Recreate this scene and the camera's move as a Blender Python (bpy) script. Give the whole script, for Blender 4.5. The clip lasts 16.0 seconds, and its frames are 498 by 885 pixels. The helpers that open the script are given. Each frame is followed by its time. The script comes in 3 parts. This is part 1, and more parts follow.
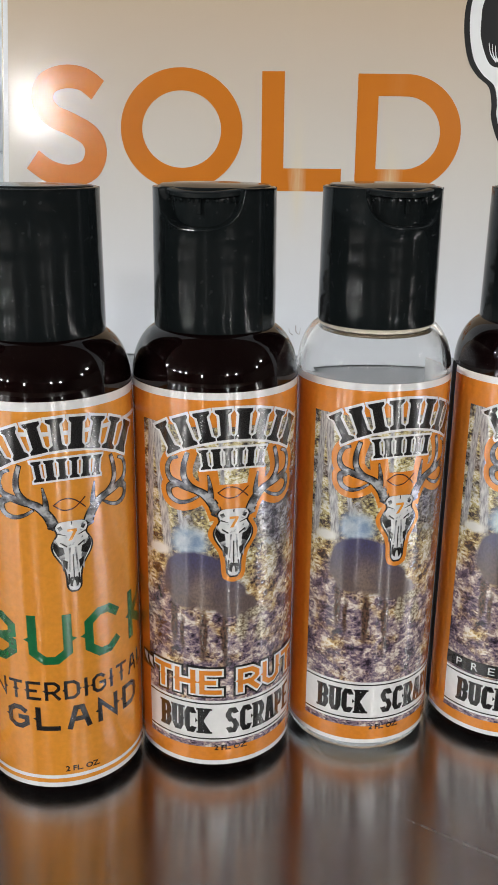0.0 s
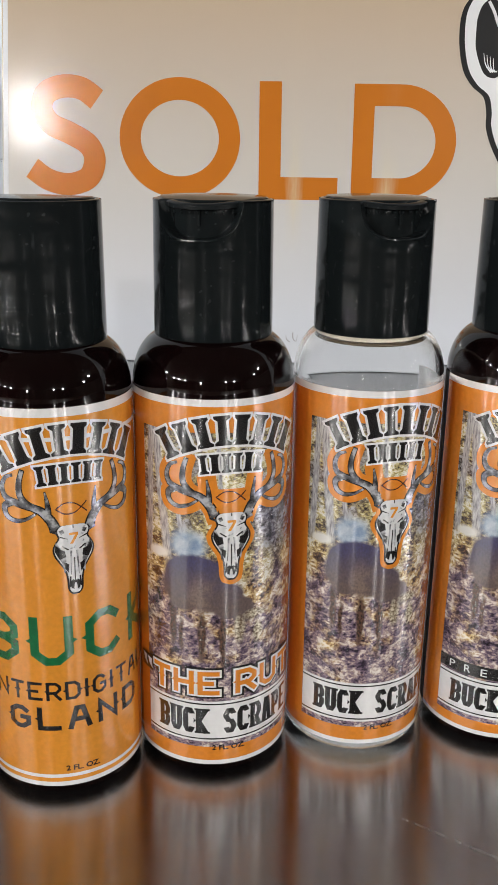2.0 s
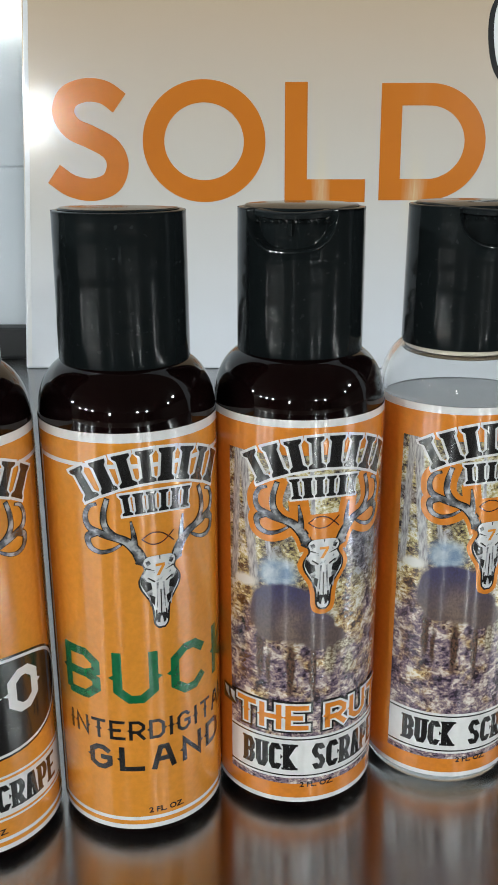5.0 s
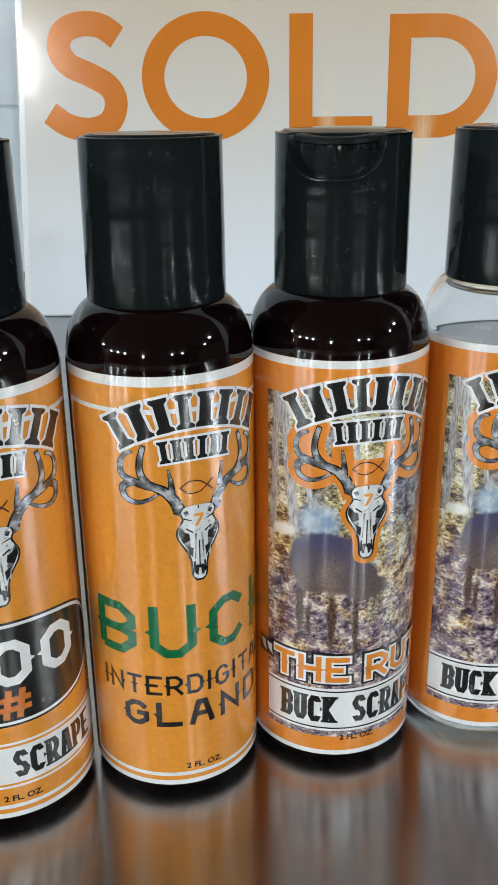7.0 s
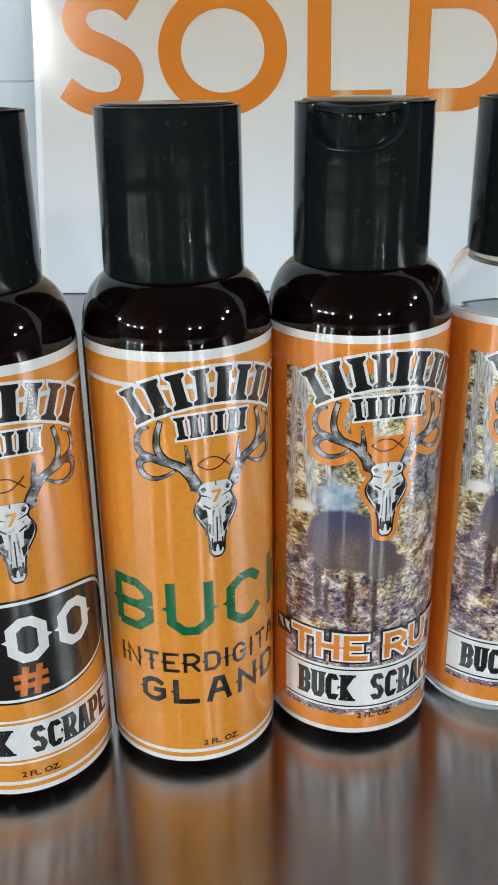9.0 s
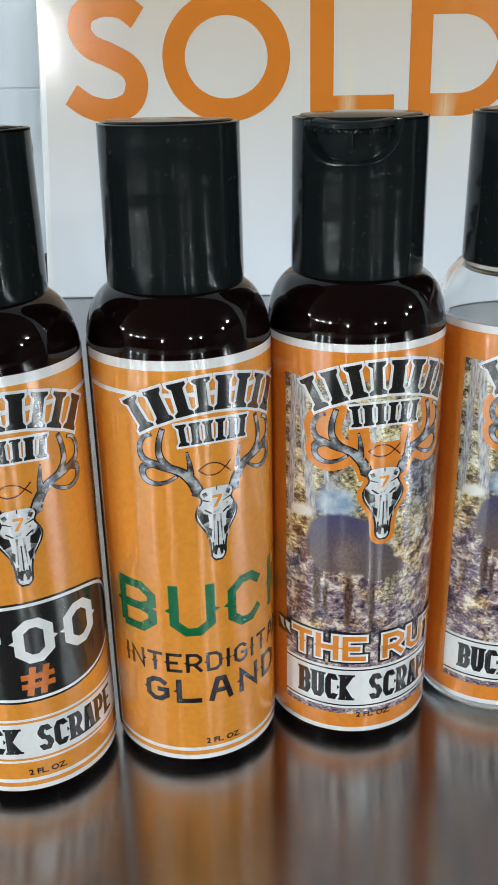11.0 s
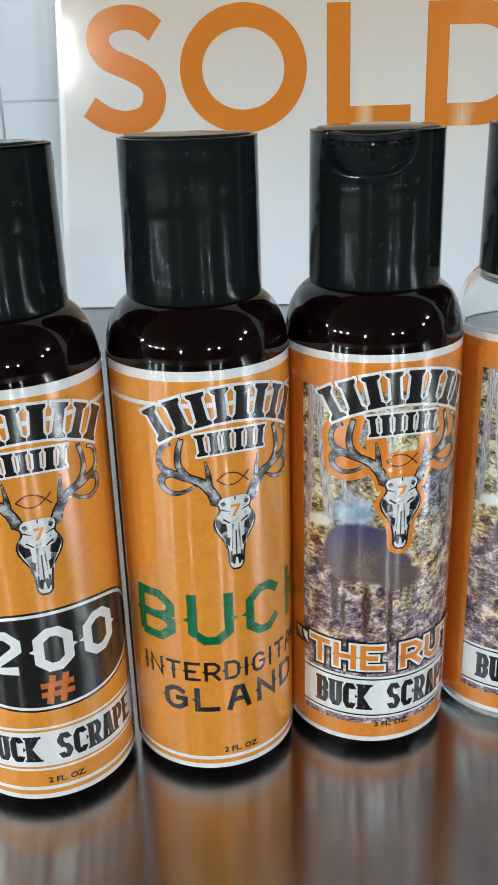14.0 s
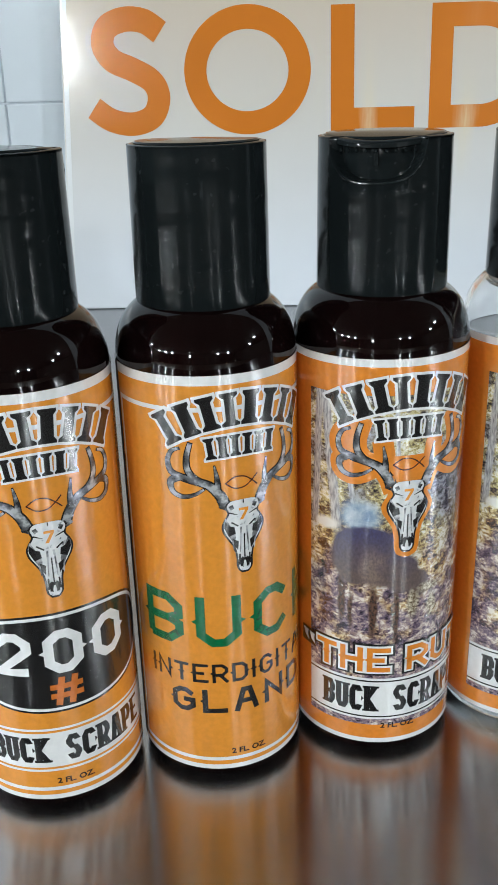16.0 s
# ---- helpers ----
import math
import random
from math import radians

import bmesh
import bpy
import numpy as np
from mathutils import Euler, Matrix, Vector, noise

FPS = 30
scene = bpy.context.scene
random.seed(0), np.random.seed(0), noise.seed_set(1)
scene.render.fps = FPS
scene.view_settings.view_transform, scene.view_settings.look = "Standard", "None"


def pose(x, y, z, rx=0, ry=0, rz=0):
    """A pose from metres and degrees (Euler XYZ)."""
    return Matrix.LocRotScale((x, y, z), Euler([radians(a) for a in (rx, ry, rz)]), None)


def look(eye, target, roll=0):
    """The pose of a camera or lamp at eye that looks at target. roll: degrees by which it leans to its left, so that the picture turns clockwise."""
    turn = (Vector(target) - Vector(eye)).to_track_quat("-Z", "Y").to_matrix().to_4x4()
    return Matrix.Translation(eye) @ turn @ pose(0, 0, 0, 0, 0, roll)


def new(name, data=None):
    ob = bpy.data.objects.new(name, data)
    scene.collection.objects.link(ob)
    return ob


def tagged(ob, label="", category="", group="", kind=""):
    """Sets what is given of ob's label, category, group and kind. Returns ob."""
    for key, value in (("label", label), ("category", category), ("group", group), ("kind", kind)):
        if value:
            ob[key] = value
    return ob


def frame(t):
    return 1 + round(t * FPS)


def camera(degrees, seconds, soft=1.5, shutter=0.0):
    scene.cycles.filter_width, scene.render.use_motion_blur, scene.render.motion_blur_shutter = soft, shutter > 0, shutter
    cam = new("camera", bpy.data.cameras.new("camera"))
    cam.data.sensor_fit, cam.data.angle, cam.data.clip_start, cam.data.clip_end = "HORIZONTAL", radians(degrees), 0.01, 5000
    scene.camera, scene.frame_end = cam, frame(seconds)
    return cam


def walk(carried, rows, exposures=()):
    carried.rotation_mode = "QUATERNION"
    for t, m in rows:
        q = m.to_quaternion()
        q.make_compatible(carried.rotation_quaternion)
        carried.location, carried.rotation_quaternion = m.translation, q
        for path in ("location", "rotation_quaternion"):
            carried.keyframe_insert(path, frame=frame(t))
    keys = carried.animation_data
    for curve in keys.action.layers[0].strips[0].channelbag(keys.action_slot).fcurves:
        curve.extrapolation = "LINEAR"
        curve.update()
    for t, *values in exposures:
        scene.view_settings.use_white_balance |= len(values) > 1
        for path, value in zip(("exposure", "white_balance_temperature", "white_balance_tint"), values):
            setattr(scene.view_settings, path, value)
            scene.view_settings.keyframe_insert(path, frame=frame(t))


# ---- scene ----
cam = camera(30.7, 16.0, soft=1.6)

# seconds, eye in millimetres, yaw, pitch, roll
ROWS = [
    (0.0, 41.44, -169.00, 129.86, 1.001, -18.517, -0.625),
    (0.5, 41.21, -167.72, 129.64, 0.907, -18.434, -0.746),
    (1.0, 41.39, -171.24, 130.43, 0.905, -18.218, -0.698),
    (1.5, 41.58, -169.91, 129.91, 0.868, -18.185, -0.714),
    (2.0, 41.42, -172.94, 131.03, 0.845, -18.119, -0.729),
    (2.5, 41.72, -173.05, 131.02, 0.872, -18.047, -0.711),
    (3.0, 40.43, -176.66, 132.41, 0.929, -17.967, -0.765),
    (3.5, 41.13, -174.94, 131.60, 0.845, -17.863, -0.728),
    (4.0, 40.61, -172.91, 130.81, 0.868, -17.731, -0.926),
    (4.5, 42.37, -168.71, 132.37, 0.706, -17.829, -0.804),
    (4.6, 42.10, -168.30, 132.40, 0.700, -17.840, -0.780),
    (4.8, 34.50, -165.20, 132.10, 0.670, -17.940, -0.400),
    (5.0, 24.31, -162.46, 131.60, 0.630, -18.049, 0.120),
    (5.2, 20.30, -161.60, 131.50, 0.500, -18.100, 0.220),
    (7.5, 15.21, -152.46, 126.82, -0.096, -22.084, 0.576),
    (8.0, 14.55, -150.83, 126.18, 0.229, -22.481, 0.738),
    (8.5, 14.80, -152.93, 126.97, 0.975, -22.560, 0.821),
    (9.0, 15.36, -153.34, 126.87, 0.916, -22.561, 0.821),
    (11.5, 16.66, -157.51, 129.60, 1.274, -22.426, 1.161),
    (12.0, 16.33, -157.59, 129.33, 1.223, -22.319, 1.183),
    (12.5, 16.37, -156.14, 129.00, 1.300, -22.242, 1.250),
    (13.0, 16.14, -156.85, 129.00, 1.805, -22.096, 1.354),
    (13.5, 16.31, -157.04, 129.61, 1.807, -22.026, 1.438),
    (14.0, 16.42, -157.87, 129.90, 2.202, -21.910, 1.549),
    (14.5, 16.05, -157.00, 130.10, 2.238, -21.985, 1.545),
    (15.0, 15.28, -158.81, 131.42, 2.356, -21.896, 1.547),
    (15.5, 15.63, -159.42, 131.33, 2.384, -21.808, 1.550),
    (16.0, 15.33, -158.77, 131.05, 2.327, -21.934, 1.526),
]
MM = 0.001
walk(cam, [(t, pose(x * MM, y * MM, z * MM, 90 + pitch, roll, yaw)) for t, x, y, z, yaw, pitch, roll in ROWS],
     exposures=[(0.0, 0.0, 6350, 10), (0.5, -0.04, 6200, 7), (1.0, 0.02, 6500, 14), (2.0, 0.02, 6450, 12), (3.0, -0.02, 6200, 7), (4.0, -0.03, 6020, 3), (5.0, -0.02, 6020, 4), (7.5, 0.17, 5850, 3), (16.0, 0.16, 5800, 3)])

# ---- light ----
world = bpy.data.worlds.new("world")
world.use_nodes = True
world.node_tree.nodes["Background"].inputs["Color"].default_value = (0.75, 0.85, 1.0, 1)
world.node_tree.nodes["Background"].inputs["Strength"].default_value = 0.3
scene.world = world

CEILING, FLOOR = 3.0, -0.9
SPOTS = [(-12.5, -8.9), (-11.0, -10.7), (-9.2, -12.3), (5.3, -14.3), (8.5, -13.2), (7.0, -2.0), (-7.5, -1.6), (9.4, -4.6), (-9.8, -4.0)]


def spot_light(x, y):
    """A small round recessed lamp's light under the ceiling."""
    lamp = bpy.data.lights.new("spot_light", "AREA")
    lamp.shape, lamp.size = "DISK", 0.50
    lamp.energy, lamp.color = 625 * (x * x + y * y) / 240 * (0.6 if abs(x) > 9 and y > -5 else 2.4 if x < 0 and y > -5 else 1.0), (1.0, 0.97, 0.915)
    ob = new("spot_light", lamp)
    ob.matrix_world = look((x, y, CEILING - 0.02), (x * 0.1, y * 0.1, 0.0))
    return ob


for x, y in SPOTS:
    spot_light(x, y)

# ---- materials ----


class Nodes:
    """A short way to write a node material."""

    def __init__(self, name):
        self.mat = bpy.data.materials.new(name)
        self.mat.use_nodes = True
        self.tree = self.mat.node_tree
        self.bsdf = self.tree.nodes["Principled BSDF"]

    def add(self, kind, values=(), operation=None, blend=None, axis=None, uv_map=None):
        n = self.tree.nodes.new(kind)
        if operation:
            n.operation = operation
        if blend:
            n.data_type, n.blend_type = "RGBA", blend
        if axis:
            n.rotation_type = axis
        if uv_map:
            n.direction_type, n.uv_map = "UV_MAP", uv_map
        for key, value in dict(values).items():
            self.put(n.inputs[key], value)
        return n

    def put(self, socket, value):
        if isinstance(value, bpy.types.NodeSocket):
            self.tree.links.new(value, socket)
        else:
            socket.default_value = value

    def set(self, **values):
        for key, value in values.items():
            self.put(self.bsdf.inputs[key.replace("_", " ")], value)
        return self

    def noise(self, vector, scale, detail=4.0, rough=0.55):
        return self.add("ShaderNodeTexNoise", {"Vector": vector, "Scale": scale, "Detail": detail, "Roughness": rough}).outputs["Fac"]

    def ramp(self, fac, *stops):
        n = self.add("ShaderNodeValToRGB", {"Fac": fac})
        e = n.color_ramp.elements
        while len(e) < len(stops):
            e.new(0.5)
        for el, (at, colour) in zip(e, stops):
            el.position, el.color = at, (*colour, 1)
        return n.outputs["Color"]

    def mix(self, fac, a, b, blend="MIX"):
        n = self.add("ShaderNodeMix", blend=blend)
        for i, value in ((0, fac), (6, a), (7, b)):
            if isinstance(value, tuple) and len(value) == 3:
                value = (*value, 1)
            self.put(n.inputs[i], value)
        return n.outputs[2]

    def math(self, op, a, b=0.0):
        n = self.add("ShaderNodeMath", operation=op)
        self.put(n.inputs[0], a), self.put(n.inputs[1], b)
        return n.outputs[0]

    def span(self, value, a, b, lo=0.0, hi=1.0):
        return self.add("ShaderNodeMapRange", {"Value": value, "From Min": a, "From Max": b, "To Min": lo, "To Max": hi}).outputs["Result"]

    def vec(self, op, a, b=(0, 0, 0)):
        n = self.add("ShaderNodeVectorMath", operation=op)
        self.put(n.inputs[0], a), self.put(n.inputs[1], b)
        return n.outputs["Value" if op in ("LENGTH", "DISTANCE") else "Vector"]

    def bump(self, height, strength, distance):
        return self.add("ShaderNodeBump", {"Height": height, "Strength": strength, "Distance": distance}).outputs["Normal"]

    def place(self):
        return self.add("ShaderNodeTexCoord").outputs["Object"]

    def uv(self):
        return self.add("ShaderNodeTexCoord").outputs["UV"]


def film(m, extra=0.0, coat=1.0):
    """The laminate over a label: fine upright drawing lines pull each lamp's glint into a narrow upright streak."""
    wave = m.noise(m.vec("MULTIPLY", m.uv(), (60, 6, 1)), 1.0, 2)
    m.set(Roughness=m.math("ADD", 0.205, extra), IOR=2.0, Specular_IOR_Level=0.5, Anisotropic=1.0, Anisotropic_Rotation=0.25,
          Coat_Weight=coat, Coat_Roughness=0.02, Coat_IOR=1.45, Normal=m.bump(wave, 0.05, 0.00008))
    m.put(m.bsdf.inputs["Tangent"], m.add("ShaderNodeTangent", uv_map="UVMap").outputs["Tangent"])
    return m.mat


def ink(name, colour, speck=0.12, coat=1.0):
    """Printed, laminated label stock: even ink with faint mottling and a glossy film."""
    m = Nodes(name)
    p = m.place()
    a = m.noise(p, 900.0, 3)
    b = m.noise(p, 120.0, 3)
    dark = tuple(c * (1 - speck) for c in colour)
    lite = tuple(min(1, c * (1 + speck * 0.6)) for c in colour)
    c = m.mix(m.span(a, 0.35, 0.65), dark, lite)
    c = m.mix(m.span(b, 0.3, 0.7, 0, 0.1), c, dark)
    m.set(Base_Color=c)
    return film(m, m.span(b, 0.3, 0.7, 0.0, 0.03), coat)


ORANGE = ink("orange_label", (0.775, 0.262, 0.026), speck=0.07)
GOLD = ink("golden_orange_label", (0.785, 0.308, 0.032), speck=0.07)
WHITE = ink("white_label", (0.87, 0.875, 0.88), speck=0.03)
BLACK = ink("black_ink", (0.012, 0.012, 0.013), speck=0.3)
GREEN = ink("green_ink", (0.008, 0.15, 0.05), speck=0.14)
LABEL_BACK = ink("pale_grey_label_back", (0.46, 0.48, 0.50), speck=0.05, coat=0.0)
BROWN = ink("dark_brown_ink", (0.12, 0.025, 0.012), speck=0.2)
DEEP = ink("dark_orange_ink", (0.62, 0.17, 0.02))


def antler_ink():
    m = Nodes("grey_horn_ink")
    p = m.uv()
    n = m.noise(p, 38.0, 3)
    m.set(Base_Color=m.ramp(n, (0.36, (0.03, 0.03, 0.033)), (0.5, (0.16, 0.165, 0.175)), (0.60, (0.50, 0.51, 0.53))))
    return film(m)


HORN = antler_ink()


def bone_ink():
    m = Nodes("bone_ink")
    n = m.noise(m.uv(), 75.0, 4)
    m.set(Base_Color=m.ramp(n, (0.30, (0.2, 0.21, 0.22)), (0.38, (0.72, 0.74, 0.76)), (0.6, (0.80, 0.80, 0.80))))
    return film(m)


BONE = bone_ink()


def photo_ink():
    """A printed woodland picture: pale trunks, dry leaves, and one plain dark rounded form."""
    m = Nodes("woodland_print")
    uv = m.uv()                                   # one unit is 100 mm
    wob = m.add("ShaderNodeTexNoise", {"Vector": uv, "Scale": 38.0, "Detail": 3.0}).outputs["Color"]
    warp = m.vec("MULTIPLY", m.vec("SUBTRACT", wob, (0.5, 0.5, 0.5)), (0.014, 0.014, 0))
    w = m.vec("ADD", uv, warp)
    leaf = m.add("ShaderNodeTexVoronoi", {"Vector": m.vec("MULTIPLY", w, (1, 1.35, 1)), "Scale": 175.0, "Randomness": 1.0})
    cell = m.add("ShaderNodeSeparateColor", {"Color": leaf.outputs["Color"]}).outputs["Red"]
    fine = m.noise(m.vec("MULTIPLY", w, (1, 1.4, 1)), 120.0, 5, 0.75)
    mid = m.noise(w, 30.0, 5, 0.65)
    sep = m.add("ShaderNodeSeparateXYZ", {"Vector": uv})
    u, v = sep.outputs["X"], sep.outputs["Y"]
    tone = m.math("ADD", m.math("MULTIPLY", cell, 0.16), m.math("ADD", m.math("MULTIPLY", fine, 0.68), m.math("MULTIPLY", mid, 1.22)))
    tone = m.span(tone, 0.79, 1.24)
    patch = m.noise(w, 13.0, 3, 0.6)
    dusk = m.ramp(tone, (0.12, (0.025, 0.016, 0.034)), (0.36, (0.115, 0.08, 0.125)), (0.56, (0.27, 0.20, 0.24)), (0.74, (0.48, 0.36, 0.32)), (0.92, (0.80, 0.72, 0.66)))
    straw = m.ramp(tone, (0.10, (0.04, 0.022, 0.02)), (0.32, (0.20, 0.11, 0.06)), (0.52, (0.52, 0.33, 0.13)), (0.70, (0.74, 0.56, 0.28)), (0.88, (0.92, 0.85, 0.70)))
    ground = m.mix(m.span(m.math("ADD", patch, m.math("MULTIPLY", v, 0.5)), 0.66, 0.80), dusk, straw)
    wood = m.ramp(tone, (0.08, (0.03, 0.025, 0.035)), (0.30, (0.17, 0.13, 0.09)), (0.50, (0.46, 0.38, 0.16)), (0.68, (0.72, 0.64, 0.34)), (0.88, (0.90, 0.89, 0.80)))
    shade = m.ramp(tone, (0.25, (0.02, 0.02, 0.035)), (0.55, (0.10, 0.095, 0.15)), (0.8, (0.30, 0.30, 0.36)))
    c = m.mix(m.span(m.math("ADD", v, m.math("MULTIPLY", mid, 0.25)), 0.56, 0.68), ground, wood)
    c = m.mix(m.math("MULTIPLY", m.span(m.noise(w, 17.0, 3), 0.50, 0.60, 0, 0.75), m.span(v, 0.52, 0.6)), c, shade)
    # a dusky bank on one side
    bank = m.vec("LENGTH", m.vec("DIVIDE", m.vec("SUBTRACT", w, (0.125, 0.600, 0)), (0.085, 0.085, 1)))
    c = m.mix(m.span(bank, 1.25, 0.75, 0, 0.92), c, shade)
    # pale trunks
    for centre, half, slope in ((-0.142, 0.012, -0.10), (-0.172, 0.010, 0.04), (-0.110, 0.006, -0.16), (-0.02, 0.005, -0.05)):
        at = m.math("ADD", m.math("ADD", u, m.math("MULTIPLY", m.math("SUBTRACT", v, 0.66), -slope)), m.math("MULTIPLY", m.math("SUBTRACT", fine, 0.5), 0.012))
        d = m.math("ABSOLUTE", m.math("SUBTRACT", at, centre))
        band = m.math("MULTIPLY", m.span(d, half, half * 0.6), m.span(v, 0.50, 0.54))
        bark = m.ramp(m.noise(m.vec("MULTIPLY", uv, (6, 1, 1)), 45.0, 4), (0.36, (0.24, 0.23, 0.25)), (0.62, (0.66, 0.66, 0.65)))
        c = m.mix(band, c, bark)
    # plain forms in the middle of the picture
    hair = m.noise(m.vec("MULTIPLY", uv, (1, 0.6, 1)), 230.0, 3)
    wide = m.noise(uv, 22.0, 2)
    coat = m.mix(m.span(m.math("ADD", v, m.math("MULTIPLY", wide, 0.08)), 0.56, 0.47), (0.082, 0.078, 0.175), (0.16, 0.115, 0.105))
    coat = m.mix(m.math("MULTIPLY", m.span(m.math("ABSOLUTE", m.math("ADD", u, m.math("ADD", 0.03, m.math("MULTIPLY", wide, 0.06)))), 0.028, 0.004, 0.0, 0.55), m.span(v, 0.50, 0.46)), coat, (0.36, 0.26, 0.20))
    coat = m.mix(m.span(hair, 0.35, 0.65, 0, 0.5), coat, (0.06, 0.05, 0.06))
    limb = m.mix(m.span(hair, 0.35, 0.65), (0.045, 0.025, 0.02), (0.15, 0.085, 0.06))
    pale = m.mix(m.span(fine, 0.44, 0.58), (0.14, 0.09, 0.05), (0.78, 0.70, 0.52))
    soft = m.vec("ADD", uv, m.vec("MULTIPLY", warp, (0.8, 0.8, 0)))
    for (cx, cy), (rx, ry), colour, edge in (
            ((-0.150, 0.528), (0.030, 0.014), (0.84, 0.84, 0.80), 0.55),
            ((-0.085, 0.553), (0.045, 0.040), m.mix(m.span(mid, 0.35, 0.65), (0.20, 0.30, 0.46), (0.58, 0.66, 0.72)), 0.6),
            ((-0.118, 0.372), (0.010, 0.062), limb, 0.6),
            ((-0.100, 0.350), (0.007, 0.050), limb, 0.5),
            ((-0.058, 0.352), (0.011, 0.072), limb, 0.6),
            ((-0.016, 0.345), (0.009, 0.075), limb, 0.6),
            ((-0.094, 0.468), (0.050, 0.066), coat, 0.85),
            ((-0.070, 0.485), (0.062, 0.052), coat, 0.85),
            ((-0.045, 0.462), (0.056, 0.062), coat, 0.85),
            ((-0.006, 0.432), (0.038, 0.046), coat, 0.8),
            ((0.026, 0.405), (0.026, 0.034), coat, 0.8),
            ((0.052, 0.392), (0.030, 0.014), pale, 0.5),
            ((0.018, 0.362), (0.015, 0.038), pale, 0.5),
            ((0.060, 0.350), (0.014, 0.034), pale, 0.5)):
        d = m.vec("LENGTH", m.vec("DIVIDE", m.vec("SUBTRACT", soft, (cx, cy, 0)), (rx, ry, 1)))
        c = m.mix(m.span(d, 1.0, edge), c, colour)
    m.set(Base_Color=c)
    return film(m)


PHOTO = photo_ink()


def coated(name, colour, rough, vary=0.05, scale=14.0, coat=0.0, bump=0.0, gloss=0.5):
    m = Nodes(name)
    p = m.place()
    a, b = m.noise(p, scale, 4), m.noise(p, scale * 11, 3)
    dark = tuple(c * (1 - vary) for c in colour)
    c = m.mix(m.span(a, 0.3, 0.7), dark, colour)
    c = m.mix(m.span(b, 0.35, 0.7, 0, 0.5), c, dark)
    m.set(Base_Color=c, Roughness=m.span(a, 0.3, 0.7, rough, rough + 0.06), Coat_Weight=coat, Coat_Roughness=0.05, Specular_IOR_Level=gloss)
    if bump:
        m.set(Normal=m.bump(b, bump, 0.0006))
    return m.mat


def black_plastic():
    """Moulded black plastic, a little wavy, so that glints break into short patches; dust specks and rubbed marks."""
    m = Nodes("black_plastic")
    p = m.place()
    smear = m.noise(m.vec("MULTIPLY", p, (1, 1, 0.45)), 170.0, 5, 0.65)
    specks = m.span(m.noise(p, 900.0, 1, 0.2), 0.73, 0.78)
    dust = m.mix(m.span(smear, 0.55, 0.78, 0.0, 0.35), (0.0080, 0.0104, 0.0112), (0.018, 0.022, 0.025))
    scuff = m.math("MULTIPLY", m.span(m.noise(m.vec("MULTIPLY", p, (1, 1, 0.3)), 420.0, 3, 0.6), 0.63, 0.74), m.span(m.noise(p, 70.0, 2), 0.48, 0.62))
    dust = m.mix(m.math("MULTIPLY", scuff, 0.4), dust, (0.06, 0.065, 0.07))
    dust = m.mix(m.math("MULTIPLY", specks, 0.10), dust, (0.16, 0.165, 0.17))
    wavy = m.noise(m.vec("MULTIPLY", p, (0.7, 0.7, 2.3)), 130.0, 1, 0.3)
    h = m.math("ADD", m.math("MULTIPLY", wavy, 5.0), m.math("MULTIPLY", m.noise(p, 420.0, 2), 0.12))
    m.set(Base_Color=dust, Roughness=m.span(smear, 0.4, 0.7, 0.09, 0.15), Specular_IOR_Level=0.16, Normal=m.bump(h, 0.4, 0.0001))
    return m.mat


def amber_plastic():
    m = Nodes("dark_amber_plastic")
    p = m.place()
    n = m.noise(p, 60.0, 3)
    m.set(Base_Color=m.ramp(n, (0.3, (0.0024, 0.0012, 0.0014)), (0.7, (0.0056, 0.0018, 0.0018))), Roughness=0.03, IOR=1.42,
          Normal=m.bump(m.noise(p, 130.0, 2), 0.07, 0.0003))
    return m.mat


def clear(name, ior, colour, rough=0.0):
    m = Nodes(name)
    m.set(Base_Color=colour, Roughness=rough, IOR=ior, Transmission_Weight=1.0)
    return m.mat


CAP = black_plastic()
AMBER = amber_plastic()
CLEAR = clear("clear_plastic", 1.46, (0.985, 0.99, 0.99, 1), 0.01)
NECK = coated("cream_neck_plastic", (0.55, 0.50, 0.42), 0.2, 0.2, 200, gloss=0.6)
REFRACTION = coated("brown_neck_refraction", (0.10, 0.075, 0.05), 0.2, 0.2, 200, gloss=0.6)
LIQUID = clear("clear_liquid", 1.34, (0.97, 0.98, 0.985, 1))


